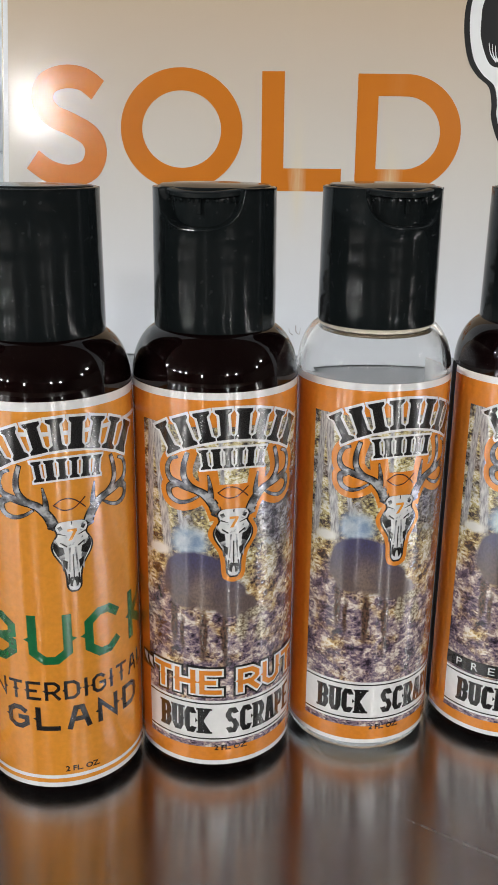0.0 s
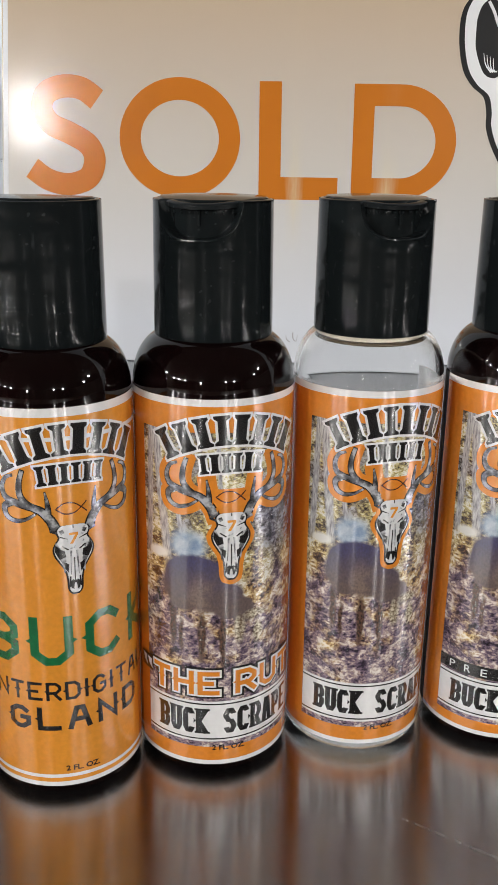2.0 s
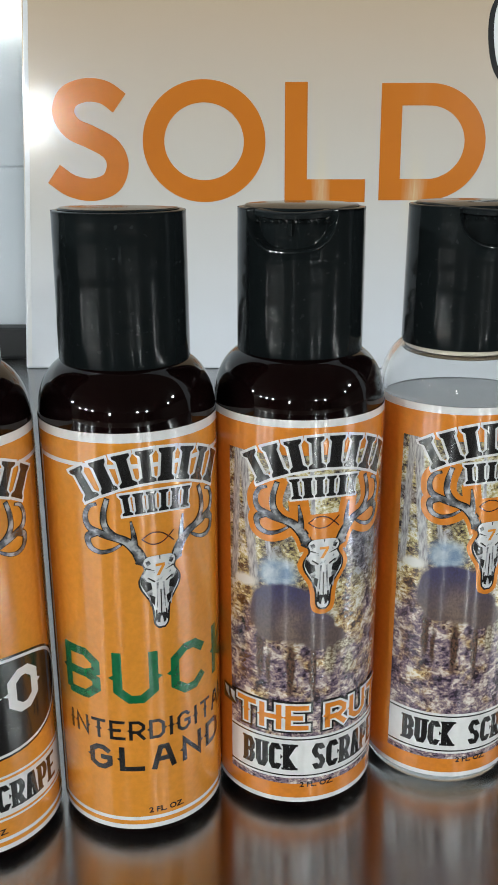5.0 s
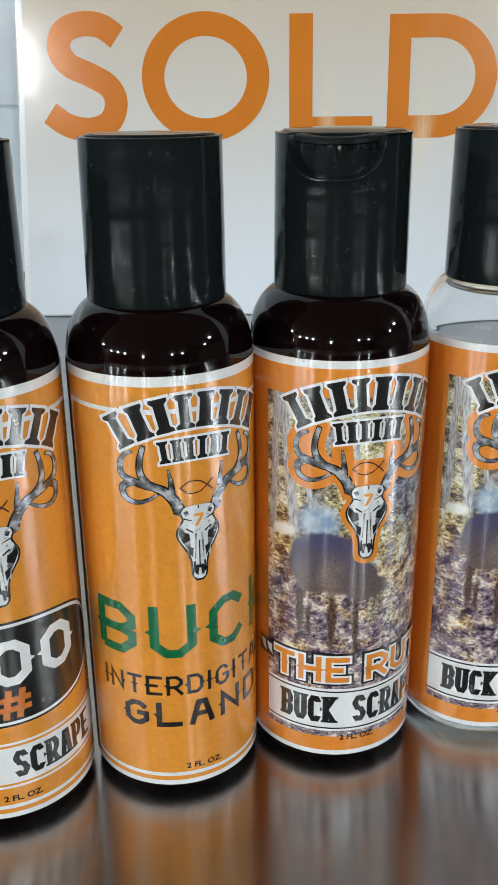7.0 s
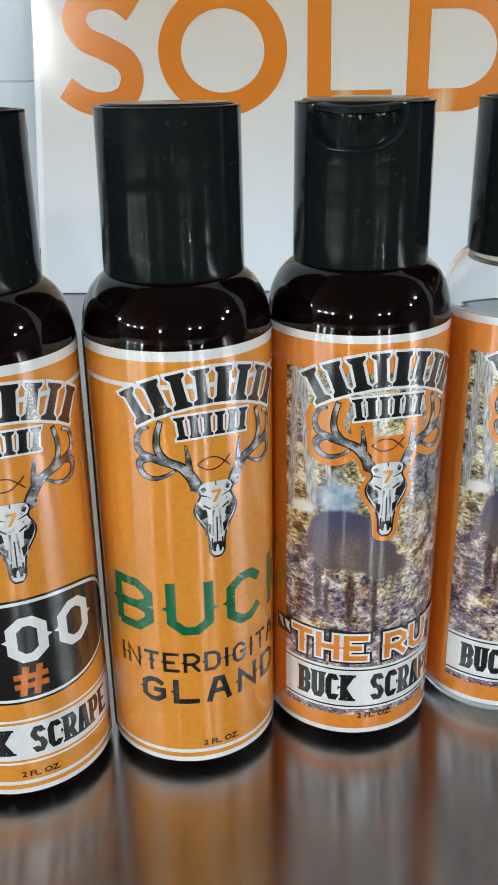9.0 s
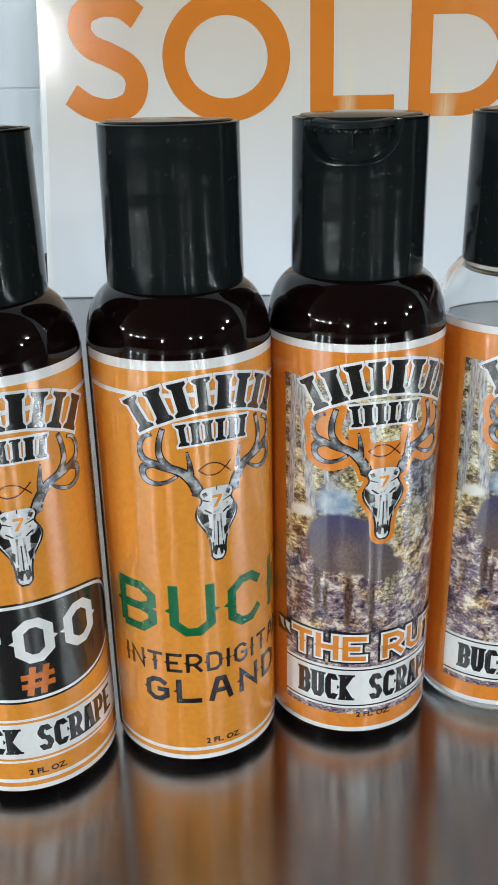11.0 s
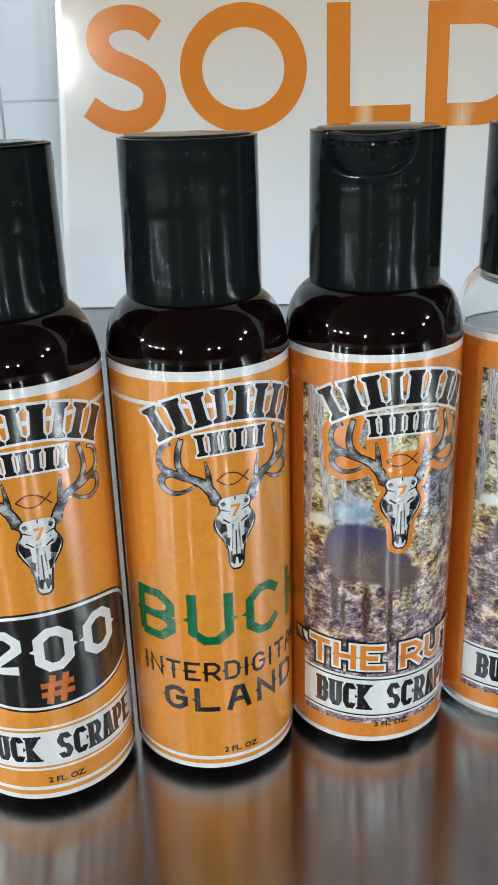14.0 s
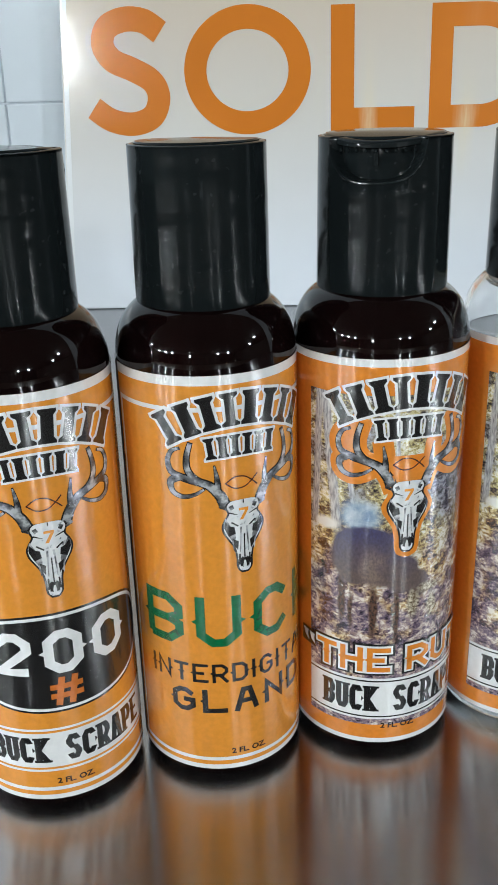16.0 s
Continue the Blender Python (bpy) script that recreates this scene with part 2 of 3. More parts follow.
def steel():
    """Brushed stainless: strokes run along x, so the gloss smears towards the viewer."""
    m = Nodes("brushed_steel")
    p = m.place()
    strokes = m.noise(m.vec("MULTIPLY", p, (14, 900, 1)), 1.0, 4, 0.6)
    blot = m.noise(p, 16.0, 4, 0.6)
    c = m.mix(m.span(blot, 0.35, 0.7), (0.40, 0.40, 0.405), (0.50, 0.50, 0.505))
    # streaks towards the viewer: smeared label reflections painted as darker metal
    reflection_streaks = m.noise(m.vec("MULTIPLY", p, (700, 9, 1)), 1.0, 3, 0.6)
    c = m.mix(m.span(reflection_streaks, 0.42, 0.66, 0, 0.12), c, (0.24, 0.235, 0.23))
    # hair scratches at odd angles
    lines = 0.0
    for turn, seed in ((0.5, 3.1), (1.25, 7.7), (2.4, 12.9)):
        rot = m.add("ShaderNodeVectorRotate", {"Vector": p, "Angle": turn, "Center": (seed, seed, 0)}, axis="Z_AXIS")
        bend = m.vec("ADD", rot.outputs["Vector"], m.vec("MULTIPLY", m.add("ShaderNodeTexNoise", {"Vector": p, "Scale": 9.0}).outputs["Color"], (0.02, 0.02, 0)))
        t = m.noise(m.vec("MULTIPLY", bend, (11, 420, 1)), 1.0, 1, 0.3)
        lines = m.math("ADD", lines, m.span(t, 0.725, 0.77))
    c = m.mix(m.math("MULTIPLY", lines, 0.22), c, (0.72, 0.72, 0.72))
    m.set(Base_Color=c, Metallic=1.0, Anisotropic=0.94,
          Roughness=m.math("ADD", m.span(blot, 0.3, 0.7, 0.18, 0.23), m.math("ADD", m.math("MULTIPLY", lines, 0.05), m.span(reflection_streaks, 0.35, 0.6, -0.012, 0.012))))
    h = m.math("ADD", m.math("MULTIPLY", strokes, 0.6), m.math("MULTIPLY", lines, -0.35))
    m.set(Normal=m.bump(h, 0.10, 0.0001))
    tangent = m.add("ShaderNodeTangent", uv_map="UVMap")
    m.put(m.bsdf.inputs["Tangent"], tangent.outputs["Tangent"])
    return m.mat


STEEL = steel()


def streaked(m, p, c, amount):
    """Two pale streaks mixed into the sheet's colour, upright and soft at their sides."""
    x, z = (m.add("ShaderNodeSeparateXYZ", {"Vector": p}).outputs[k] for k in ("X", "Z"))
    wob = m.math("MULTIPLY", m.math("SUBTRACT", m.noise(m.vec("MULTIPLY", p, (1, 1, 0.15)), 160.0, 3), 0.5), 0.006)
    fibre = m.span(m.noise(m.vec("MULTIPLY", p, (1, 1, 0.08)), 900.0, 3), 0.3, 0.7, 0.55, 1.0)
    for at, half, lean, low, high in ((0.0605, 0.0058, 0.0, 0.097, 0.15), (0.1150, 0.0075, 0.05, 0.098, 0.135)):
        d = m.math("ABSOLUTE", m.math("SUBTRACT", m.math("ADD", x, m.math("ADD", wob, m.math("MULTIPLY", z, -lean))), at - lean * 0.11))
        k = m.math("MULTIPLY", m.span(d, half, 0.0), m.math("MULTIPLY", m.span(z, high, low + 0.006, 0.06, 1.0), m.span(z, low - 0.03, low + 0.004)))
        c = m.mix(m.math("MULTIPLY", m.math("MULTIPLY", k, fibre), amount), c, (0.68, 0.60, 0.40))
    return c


def sign_reflection_tint():
    """Glossy sheet, reflection painted in: cream above fading to cool white at the foot."""
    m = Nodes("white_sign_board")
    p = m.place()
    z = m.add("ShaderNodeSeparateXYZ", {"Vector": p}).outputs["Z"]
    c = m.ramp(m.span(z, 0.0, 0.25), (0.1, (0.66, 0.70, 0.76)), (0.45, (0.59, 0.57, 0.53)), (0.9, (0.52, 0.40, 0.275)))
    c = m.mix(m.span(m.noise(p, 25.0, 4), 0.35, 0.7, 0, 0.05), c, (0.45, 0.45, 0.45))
    c = streaked(m, p, c, 0.55)
    fine = m.noise(p, 420.0, 3)
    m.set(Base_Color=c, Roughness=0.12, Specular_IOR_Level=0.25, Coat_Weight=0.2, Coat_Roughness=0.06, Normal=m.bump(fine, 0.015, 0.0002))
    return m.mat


def sign_ink():
    """Orange vinyl on the sheet."""
    m = Nodes("orange_sign_vinyl")
    p = m.place()
    c = m.mix(m.span(m.noise(p, 20.0, 4), 0.3, 0.7), (0.52, 0.165, 0.016), (0.56, 0.180, 0.019))
    m.set(Base_Color=streaked(m, p, c, 0.75), Roughness=0.14, Coat_Weight=0.1, Coat_Roughness=0.05, Specular_IOR_Level=0.4)
    return m.mat


BOARD = sign_reflection_tint()
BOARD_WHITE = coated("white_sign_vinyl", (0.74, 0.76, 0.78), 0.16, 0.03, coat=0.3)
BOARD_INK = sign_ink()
BOARD_BLACK = coated("black_sign_vinyl", (0.008, 0.008, 0.009), 0.3, 0.2, 30, gloss=0.15)
BOARD_GREY = coated("grey_reflection_mark", (0.42, 0.43, 0.45), 0.3, 0.2, 200)
TILE = coated("white_glazed_tile", (0.64, 0.70, 0.76), 0.12, 0.04, 8, coat=0.2)
GROUT = coated("grey_grout", (0.52, 0.57, 0.63), 0.7, 0.12, 60)
RUBBER = coated("black_rubber_strip", (0.02, 0.022, 0.024), 0.45, 0.2, 40)
PAINT = coated("warm_wall_paint", (0.15, 0.13, 0.11), 0.6, 0.08, 3, bump=0.1)
CEILING_PAINT = coated("ceiling_paint", (0.20, 0.185, 0.165), 0.7, 0.06, 3)
FLOORING = coated("brown_floor", (0.20, 0.14, 0.10), 0.4, 0.25, 5)
SIDE_STRIP = coated("matte_black_strip", (0.004, 0.004, 0.004), 0.85, 0.2, 60)
METAL = coated("grey_frame_metal", (0.45, 0.45, 0.46), 0.35, 0.1, 30)


def glow(name, colour, strength):
    m = Nodes(name)
    m.set(Base_Color=(0.8, 0.8, 0.8, 1), Emission_Color=(*colour, 1), Emission_Strength=strength)
    return m.mat


PANE = glow("bright_lamp_pane", (1.0, 0.98, 0.93), 62.0)

# ---- mesh helpers ----


def mesh_of(name, bm, material, smooth=False):
    data = bpy.data.meshes.new(name)
    bm.to_mesh(data)
    bm.free()
    data.materials.append(material)
    if smooth:
        data.shade_smooth()
        data.set_sharp_from_angle(angle=radians(38))
    return data


def part(name, bm, material, parent=None, label="", smooth=False):
    """One bmesh, or a ready mesh, as one object under its thing."""
    data = bm if isinstance(bm, bpy.types.Mesh) else mesh_of(name, bm, material, smooth)
    ob = new(name, data)
    ob.parent = parent
    return tagged(ob, label)


def box(x0, y0, z0, x1, y1, z1, bevel=0.0, segments=2):
    bm = bmesh.new()
    bmesh.ops.create_cube(bm, size=1, matrix=Matrix.Translation(((x0 + x1) / 2, (y0 + y1) / 2, (z0 + z1) / 2)) @ Matrix.Diagonal((x1 - x0, y1 - y0, z1 - z0, 1)))
    if bevel:
        bmesh.ops.bevel(bm, geom=bm.edges[:], offset=bevel, segments=segments, affect="EDGES", profile=0.5)
    return bm


def revolve(profile, n=96):
    """Turn (radius, height) in millimetres round z; a radius of 0 closes the end."""
    bm, rings = bmesh.new(), []
    for r, z in profile:
        if r == 0:
            rings.append([bm.verts.new((0, 0, z * MM))])
        else:
            rings.append([bm.verts.new((r * MM * math.sin(2 * math.pi * i / n), -r * MM * math.cos(2 * math.pi * i / n), z * MM)) for i in range(n)])
    for a, b in zip(rings, rings[1:]):
        for i in range(n):
            j = (i + 1) % n
            if len(a) == 1:
                bm.faces.new((a[0], b[j], b[i]))
            elif len(b) == 1:
                bm.faces.new((a[i], a[j], b[0]))
            else:
                bm.faces.new((a[i], a[j], b[j], b[i]))
    return bm


def arc(cx, cy, rx, ry, a0, a1, n):
    return [(cx + rx * math.cos(radians(a0 + (a1 - a0) * i / n)), cy + ry * math.sin(radians(a0 + (a1 - a0) * i / n))) for i in range(n + 1)]


def smooth_line(points, n=6, closed=False):
    """A Catmull-Rom curve through a few points."""
    p = [Vector(q) for q in points]
    k = len(p)
    out = []
    for i in range(k if closed else k - 1):
        a, b, c, d = (p[(i + o) % k] if closed else p[min(max(i + o, 0), k - 1)] for o in (-1, 0, 1, 2))
        for j in range(n):
            t = j / n
            q = 0.5 * (2 * b + (c - a) * t + (2 * a - 5 * b + 4 * c - d) * t * t + (3 * b - a - 3 * c + d) * t ** 3)
            out.append((q.x, q.y))
    if not closed:
        out.append(tuple(p[-1]))
    return out


def thick(points, width, closed=False, grow=0.0, taper=None):
    """A flat stroke of that width along a line, mitred, as quads. grow lengthens its ends. taper: widths at the ends, as shares."""
    p = [Vector(q) for q in points]
    if closed and (p[0] - p[-1]).length < 1e-6:
        p.pop()
    if grow and not closed:
        p[0] = p[0] + (p[0] - p[1]).normalized() * grow
        p[-1] = p[-1] + (p[-1] - p[-2]).normalized() * grow
    k, sides = len(p), []
    for i in range(k):
        before = (p[i] - p[i - 1]).normalized() if (i or closed) else (p[1] - p[0]).normalized()
        after = (p[(i + 1) % k] - p[i]).normalized() if (i < k - 1 or closed) else before
        m = before + after
        m = m.normalized() if m.length > 1e-6 else before
        nrm = Vector((-m.y, m.x))
        w = width / 2 / max(0.45, nrm.dot(Vector((-before.y, before.x))))
        if taper:
            w *= taper[0] + (taper[1] - taper[0]) * i / (k - 1)
        sides.append((p[i] + nrm * w, p[i] - nrm * w))
    return [[tuple(sides[i][0]), tuple(sides[i][1]), tuple(sides[(i + 1) % k][1]), tuple(sides[(i + 1) % k][0])] for i in range(k if closed else k - 1)]


# letters drawn with strokes on a grid 6 wide and 10 high; digits pairs are grid points, a trailing o closes a stroke
STROKES = {
    "A": "00 2a 4a 60|14 54", "B": "00 40 62 64 45 05|45 66 68 4a 0a 00", "C": "68 4a 2a 08 02 20 40 62", "D": "00 40 62 68 4a 0a o",
    "E": "60 00 0a 6a|05 45", "G": "68 4a 2a 08 02 20 40 62 65 35", "H": "00 0a|60 6a|05 65", "I": "30 3a",
    "K": "00 0a|6a 05 60", "L": "0a 00 60", "N": "00 0a 60 6a", "R": "00 0a 4a 68 66 44 04|34 60",
    "T": "30 3a|0a 6a", "S": "68 4a 2a 08 07 25 45 63 62 40 20 02", "P": "00 0a 4a 68 66 44 04", "U": "0a 02 20 40 62 6a", "2": "08 2a 4a 68 66 00 60", "0": "20 40 62 68 4a 2a 08 02 o",
    "#": "10 2a|40 5a|03 63|07 67",
}


def grid(ch):
    return 10 if ch == "a" else int(ch)


def letter(ch, u, v, w, h, stroke, grow=0.0, spur=0.0):
    """One block letter with cut corners and small spurs, as a list of quads for each stroke."""
    out = []
    sx, sy = (w - stroke) / 6, (h - stroke) / 10
    for run in STROKES[ch].split("|"):
        pts = run.split()
        closed = pts[-1] == "o"
        line = [(u + stroke / 2 + grid(q[0]) * sx, v + stroke / 2 + grid(q[1]) * sy) for q in pts if q != "o"]
        ends = stroke / 2 if ch in "EFLHTNKIRAUP#" else 0
        out.append(thick(line, stroke + 2 * grow, closed, ends * (0 if closed else 1) + grow))
    if spur:
        mid = v + h / 2
        marks = {"I": ((u + w / 2, 1), (u + w / 2, -1)), "T": ((u + w / 2, 1), (u + w / 2, -1)), "A": ()}.get(ch, ((u + stroke * 0.3, -1),) + (((u + w - stroke * 0.3, 1),) if ch in "UNDH0" else ()))
        s = stroke / 2 if ch in "IT" else stroke * 0.3
        for x, side in marks:
            out.append([[(x, mid + spur), (x, mid - spur), (x + side * (s + spur * 1.1), mid)][::1 if side > 0 else -1]])
    return out


def word(text, u, v, w, h, stroke, gap, grow=0.0, spur=0.0):
    """Letters side by side, each w wide."""
    layers, x = [], u
    for ch in text:
        if ch != " ":
            ww = w * (0.35 if ch == "I" else 1.0)
            layers += letter(ch, x, v, ww, h, stroke, grow, spur)
            x += ww + gap
        else:
            x += w * 0.7 + gap
    return layers


def typed(text, u0, v0, u1, v1, weight=0.0, grow=0.0):
    """Writing in the built-in font, fitted into a rectangle, as flat polygons."""
    curve = bpy.data.curves.new("writing", "FONT")
    curve.body, curve.offset, curve.resolution_u = text, weight, 3
    ob = new("writing", curve)
    dg = bpy.context.evaluated_depsgraph_get()
    dg.update()
    data = bpy.data.meshes.new_from_object(ob.evaluated_get(dg))
    co = np.array([q.co[:2] for q in data.vertices])
    lo, hi = co.min(0), co.max(0)
    co = (co - lo) / (hi - lo) * (u1 - u0, v1 - v0) + (u0, v0)
    polys = [[tuple(co[i]) for i in f.vertices] for f in data.polygons]
    bpy.data.objects.remove(ob)
    bpy.data.meshes.remove(data)
    bpy.data.curves.remove(curve)
    return [polys]


R = 16.0


def wrapped(layers, r, step=0.9, lift=0.004):
    """Flat polygons (u along the girth, v up, millimetres) laid round the bottle at radius r; each layer a hair above the last."""
    bm = bmesh.new()
    uvl = bm.loops.layers.uv.new("UVMap")
    for k, polys in enumerate(layers):
        for poly in polys:
            a = sum(p[0] * q[1] - q[0] * p[1] for p, q in zip(poly, poly[1:] + poly[:1]))
            if abs(a) < 1e-5:
                continue
            bm.faces.new([bm.verts.new((p[0], p[1], k * lift)) for p in (poly if a > 0 else poly[::-1])])
    bmesh.ops.remove_doubles(bm, verts=bm.verts[:], dist=1e-4)
    us = [v.co.x for v in bm.verts]
    for i in range(math.ceil(min(us) / step), math.floor(max(us) / step) + 1):
        bmesh.ops.bisect_plane(bm, geom=bm.verts[:] + bm.edges[:] + bm.faces[:], plane_co=(i * step, 0, 0), plane_no=(1, 0, 0), dist=1e-4)
    for f in bm.faces:
        for lp in f.loops:
            lp[uvl].uv = (lp.vert.co.x / 100, lp.vert.co.y / 100)
    for v in bm.verts:
        a, rr = v.co.x / R, (r + v.co.z) * MM
        v.co = (rr * math.sin(a), -rr * math.cos(a), v.co.y * MM)
    return bm


KEPT = {}


def printed(name, layers, r, material, parent, label=""):
    """A printed piece of a label; alike pieces share one mesh."""
    key = (name, r, material.name, str(layers))
    if key not in KEPT:
        KEPT[key] = mesh_of(name, wrapped(layers, r), material, True)
    return part(name, KEPT[key], None, parent, label)


def lettering(text, u, v, w, h, stroke, gap, r, material, parent, label, spur=0.0):
    """A word whose letters are parts of their own."""
    x = u
    for ch in text:
        ww = w * (0.35 if ch == "I" else 1.0)
        printed("letter", letter(ch, x, v, ww, h, stroke, 0.0, spur), r, material, parent, label)
        x += ww + gap


def rect(u0, v0, u1, v1):
    return [(u0, v0), (u1, v0), (u1, v1), (u0, v1)]


def frame_lines(u0, v0, u1, v1, w):
    return [thick([(u0, v0), (u1, v0), (u1, v1), (u0, v1)], w, True)]


def fan(points):
    """A filled outline, as triangles from its middle."""
    n = len(points)
    cx, cy = sum(p[0] for p in points) / n, sum(p[1] for p in points) / n
    return [[(cx, cy), points[i], points[(i + 1) % n]] for i in range(n)]


def strip_fill(half):
    """A filled form symmetric about u = 0 from (v, half width) rows."""
    rows = smooth_line(half, 4)
    return [[(-b, a), (b, a), (d, c), (-d, c)] for (a, b), (c, d) in zip(rows, rows[1:])]

# ---- the room ----


def structure(name, bm, material, label="", smooth=False):
    return tagged(part(name, bm, material, None, label, smooth), kind="structure")


BACK, SIDE, FRONT = 0.428, 13.0, -15.0
structure("floor", box(-SIDE, FRONT, FLOOR - 0.05, SIDE, BACK + 0.1, FLOOR), FLOORING, "brown floor of the room")
structure("ceiling", box(-SIDE, FRONT, CEILING, SIDE, BACK + 0.1, CEILING + 0.05), CEILING_PAINT, "warm cream painted ceiling")
wall_back = structure("wall_back", box(-SIDE, BACK + 0.0008, FLOOR, SIDE, BACK + 0.1, CEILING), GROUT, "white glazed tile wall with grey joints")
structure("wall_left", box(-SIDE - 0.1, FRONT, FLOOR, -SIDE, BACK + 0.1, CEILING), PAINT, "warm painted plain side wall")
structure("wall_right", box(SIDE, FRONT, FLOOR, SIDE + 0.1, BACK + 0.1, CEILING), PAINT, "warm painted plain side wall")
# wall across the room; its window stands in for the lamp glaring in the sign
WX0, WX1, WZ0, WZ1 = -4.22, -3.44, 1.78, 2.82
wall_far = bmesh.new()
for x0, z0, x1, z1 in ((-SIDE, FLOOR, WX0, CEILING), (WX1, FLOOR, SIDE, CEILING), (WX0, FLOOR, WX1, WZ0), (WX0, WZ1, WX1, CEILING)):
    bmesh.ops.create_cube(wall_far, size=1, matrix=Matrix.Translation(((x0 + x1) / 2, FRONT - 0.05, (z0 + z1) / 2)) @ Matrix.Diagonal((x1 - x0, 0.1, z1 - z0, 1)))
structure("wall_far", wall_far, PAINT, "warm painted wall across the room")
window = tagged(new("lamp_opening_1"), "bright high opening in the far wall, standing for a lamp", "window", kind="structure")
part("pane", box(WX0, FRONT - 0.06, WZ0, WX1, FRONT - 0.05, WZ1), PANE, window)
for nm, b in (("jamb", (WX0, FRONT - 0.05, WZ0, WX0 + 0.05, FRONT + 0.01, WZ1)), ("jamb", (WX1 - 0.05, FRONT - 0.05, WZ0, WX1, FRONT + 0.01, WZ1)),
              ("head", (WX0 + 0.05, FRONT - 0.05, WZ1 - 0.05, WX1 - 0.05, FRONT + 0.01, WZ1)), ("sill", (WX0 + 0.05, FRONT - 0.05, WZ0, WX1 - 0.05, FRONT + 0.02, WZ0 + 0.05))):
    part(nm, box(*b, 0.002), METAL, window)


def ceiling_light(x, y):
    """A round recessed fitting round each small lamp."""
    ob = tagged(new("ceiling_light"), "round recessed ceiling lamp of the hall", "lamp", "ceiling lamps")
    part("rim", revolve([(205, -4), (222, -14), (238, -6), (238, 0), (205, 0), (205, -4)], 48), METAL, ob, smooth=True)
    ob.matrix_basis = pose(x, y, CEILING)
    return ob


for x, y in SPOTS:
    ceiling_light(x, y)

# ---- the counter ----
DECK = 0.001
counter = tagged(new("counter"), "brushed stainless steel counter with fine scratches", "counter", kind="structure")
top = box(-1.3, -0.42, -0.04, 1.3, BACK + 0.0005, DECK, 0.003, 3)
uvs = top.loops.layers.uv.new("UVMap")
for f in top.faces:
    for lp in f.loops:
        lp[uvs].uv = (lp.vert.co.y, lp.vert.co.x)
part("worktop", top, STEEL, counter, "brushed steel worktop")
part("base", box(-1.26, -0.36, FLOOR, 1.26, BACK, -0.04), METAL, counter)
trim = structure("trim", box(-1.3, BACK - 0.018, DECK, 1.3, BACK - 0.001, 0.0215, 0.003), RUBBER, "dark rubber strip along the foot of the wall")

# ---- the sign ----
LEAN, SIGN_Y, SIGN_T = 3.15, 0.3853, 0.004
SIGN = pose(0, SIGN_Y, DECK + 0.0003, -LEAN, 0, 0)
sign = tagged(new("sign_board"), "glossy white sign board with orange word leaning on tiled wall", "sign")
sign.matrix_basis = SIGN
board = box(-0.1202, 0.0, 0.0, 0.345, SIGN_T, 0.56, 0.0012, 3)
for v in board.verts:
    if v.co.x < 0:
        v.co.x += 0.05 * v.co.z
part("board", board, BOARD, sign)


def on_sign(name, layers, height, material, label=""):
    """Cut vinyl on the board: flat polygons in millimetres, with a little thickness."""
    bm = bmesh.new()
    for k, polys in enumerate(layers):
        for poly in polys:
            y = -(height + 0.02 * k) * MM
            poly = [(28 + (q[0] - 28) * 0.9866, 131 + (q[1] - 131) * 0.9866) for q in poly]
            a = sum(p[0] * q[1] - q[0] * p[1] for p, q in zip(poly, poly[1:] + poly[:1]))
            if abs(a) < 1e-6:
                continue
            bm.faces.new([bm.verts.new((p[0] * MM, y, (p[1] - 1.1) * MM)) for p in (poly if a > 0 else poly[::-1])])
    return part(name, bm, material, sign, label)


on_sign("edge_band", [[[(-121.0, 0.5), (-118.2, 0.5), (-90.6, 558.0), (-93.2, 558.0)]]], 0.1, BOARD_WHITE, "plain white edge of the sheet")
S_LINE = smooth_line([(-57.6, 156.0), (-66.4, 162.0), (-77.5, 163.2), (-87.6, 159.2), (-90.6, 150.3), (-85.4, 142.0), (-74.6, 137.0), (-63.5, 130.5), (-59.8, 121.5), (-64.0, 111.4), (-75.5, 107.4), (-88.0, 109.8), (-98.0, 116.6)], 8)
on_sign("letter", [thick(S_LINE, 13.0)], 0.15, BOARD_INK, "orange vinyl letter S")
on_sign("letter", [thick(arc(-8.4, 134.6, 29.8, 28.1, 0, 360, 96)[:-1], 12.7, True)], 0.15, BOARD_INK, "orange vinyl letter O")
on_sign("letter", [thick([(45.6, 167.4), (45.8, 106.6), (87.0, 106.6)], 13.2)], 0.15, BOARD_INK, "orange vinyl letter L")
on_sign("letter", [thick([(101.3, 107.2), (120.5, 107.2)] + arc(123.0, 133.8, 27.8, 26.7, -84, 84, 40) + [(120.5, 160.5), (101.3, 160.5)], 12.3, True)], 0.15, BOARD_INK, "orange vinyl letter D")


# the edge of a large printed emblem, kept to plain forms
edge = smooth_line([(178.0, 223), (168.0, 220), (160.0, 214), (155.2, 205), (154.8, 190), (158.0, 175), (164.0, 166), (171.2, 160), (173.6, 151), (174.0, 143), (178.0, 132), (186.0, 118), (196, 100), (206, 92)], 5)
far_edge = [(236.0 + (236.0 - x) * 0.95, y) for x, y in edge]


def between(a, b):
    return [[[p, q, s, r] for (p, q, r, s) in zip(a, a[1:], b, b[1:])]]


def inset(line, d):
    return [(x + d, y + d * 0.25) for x, y in line]


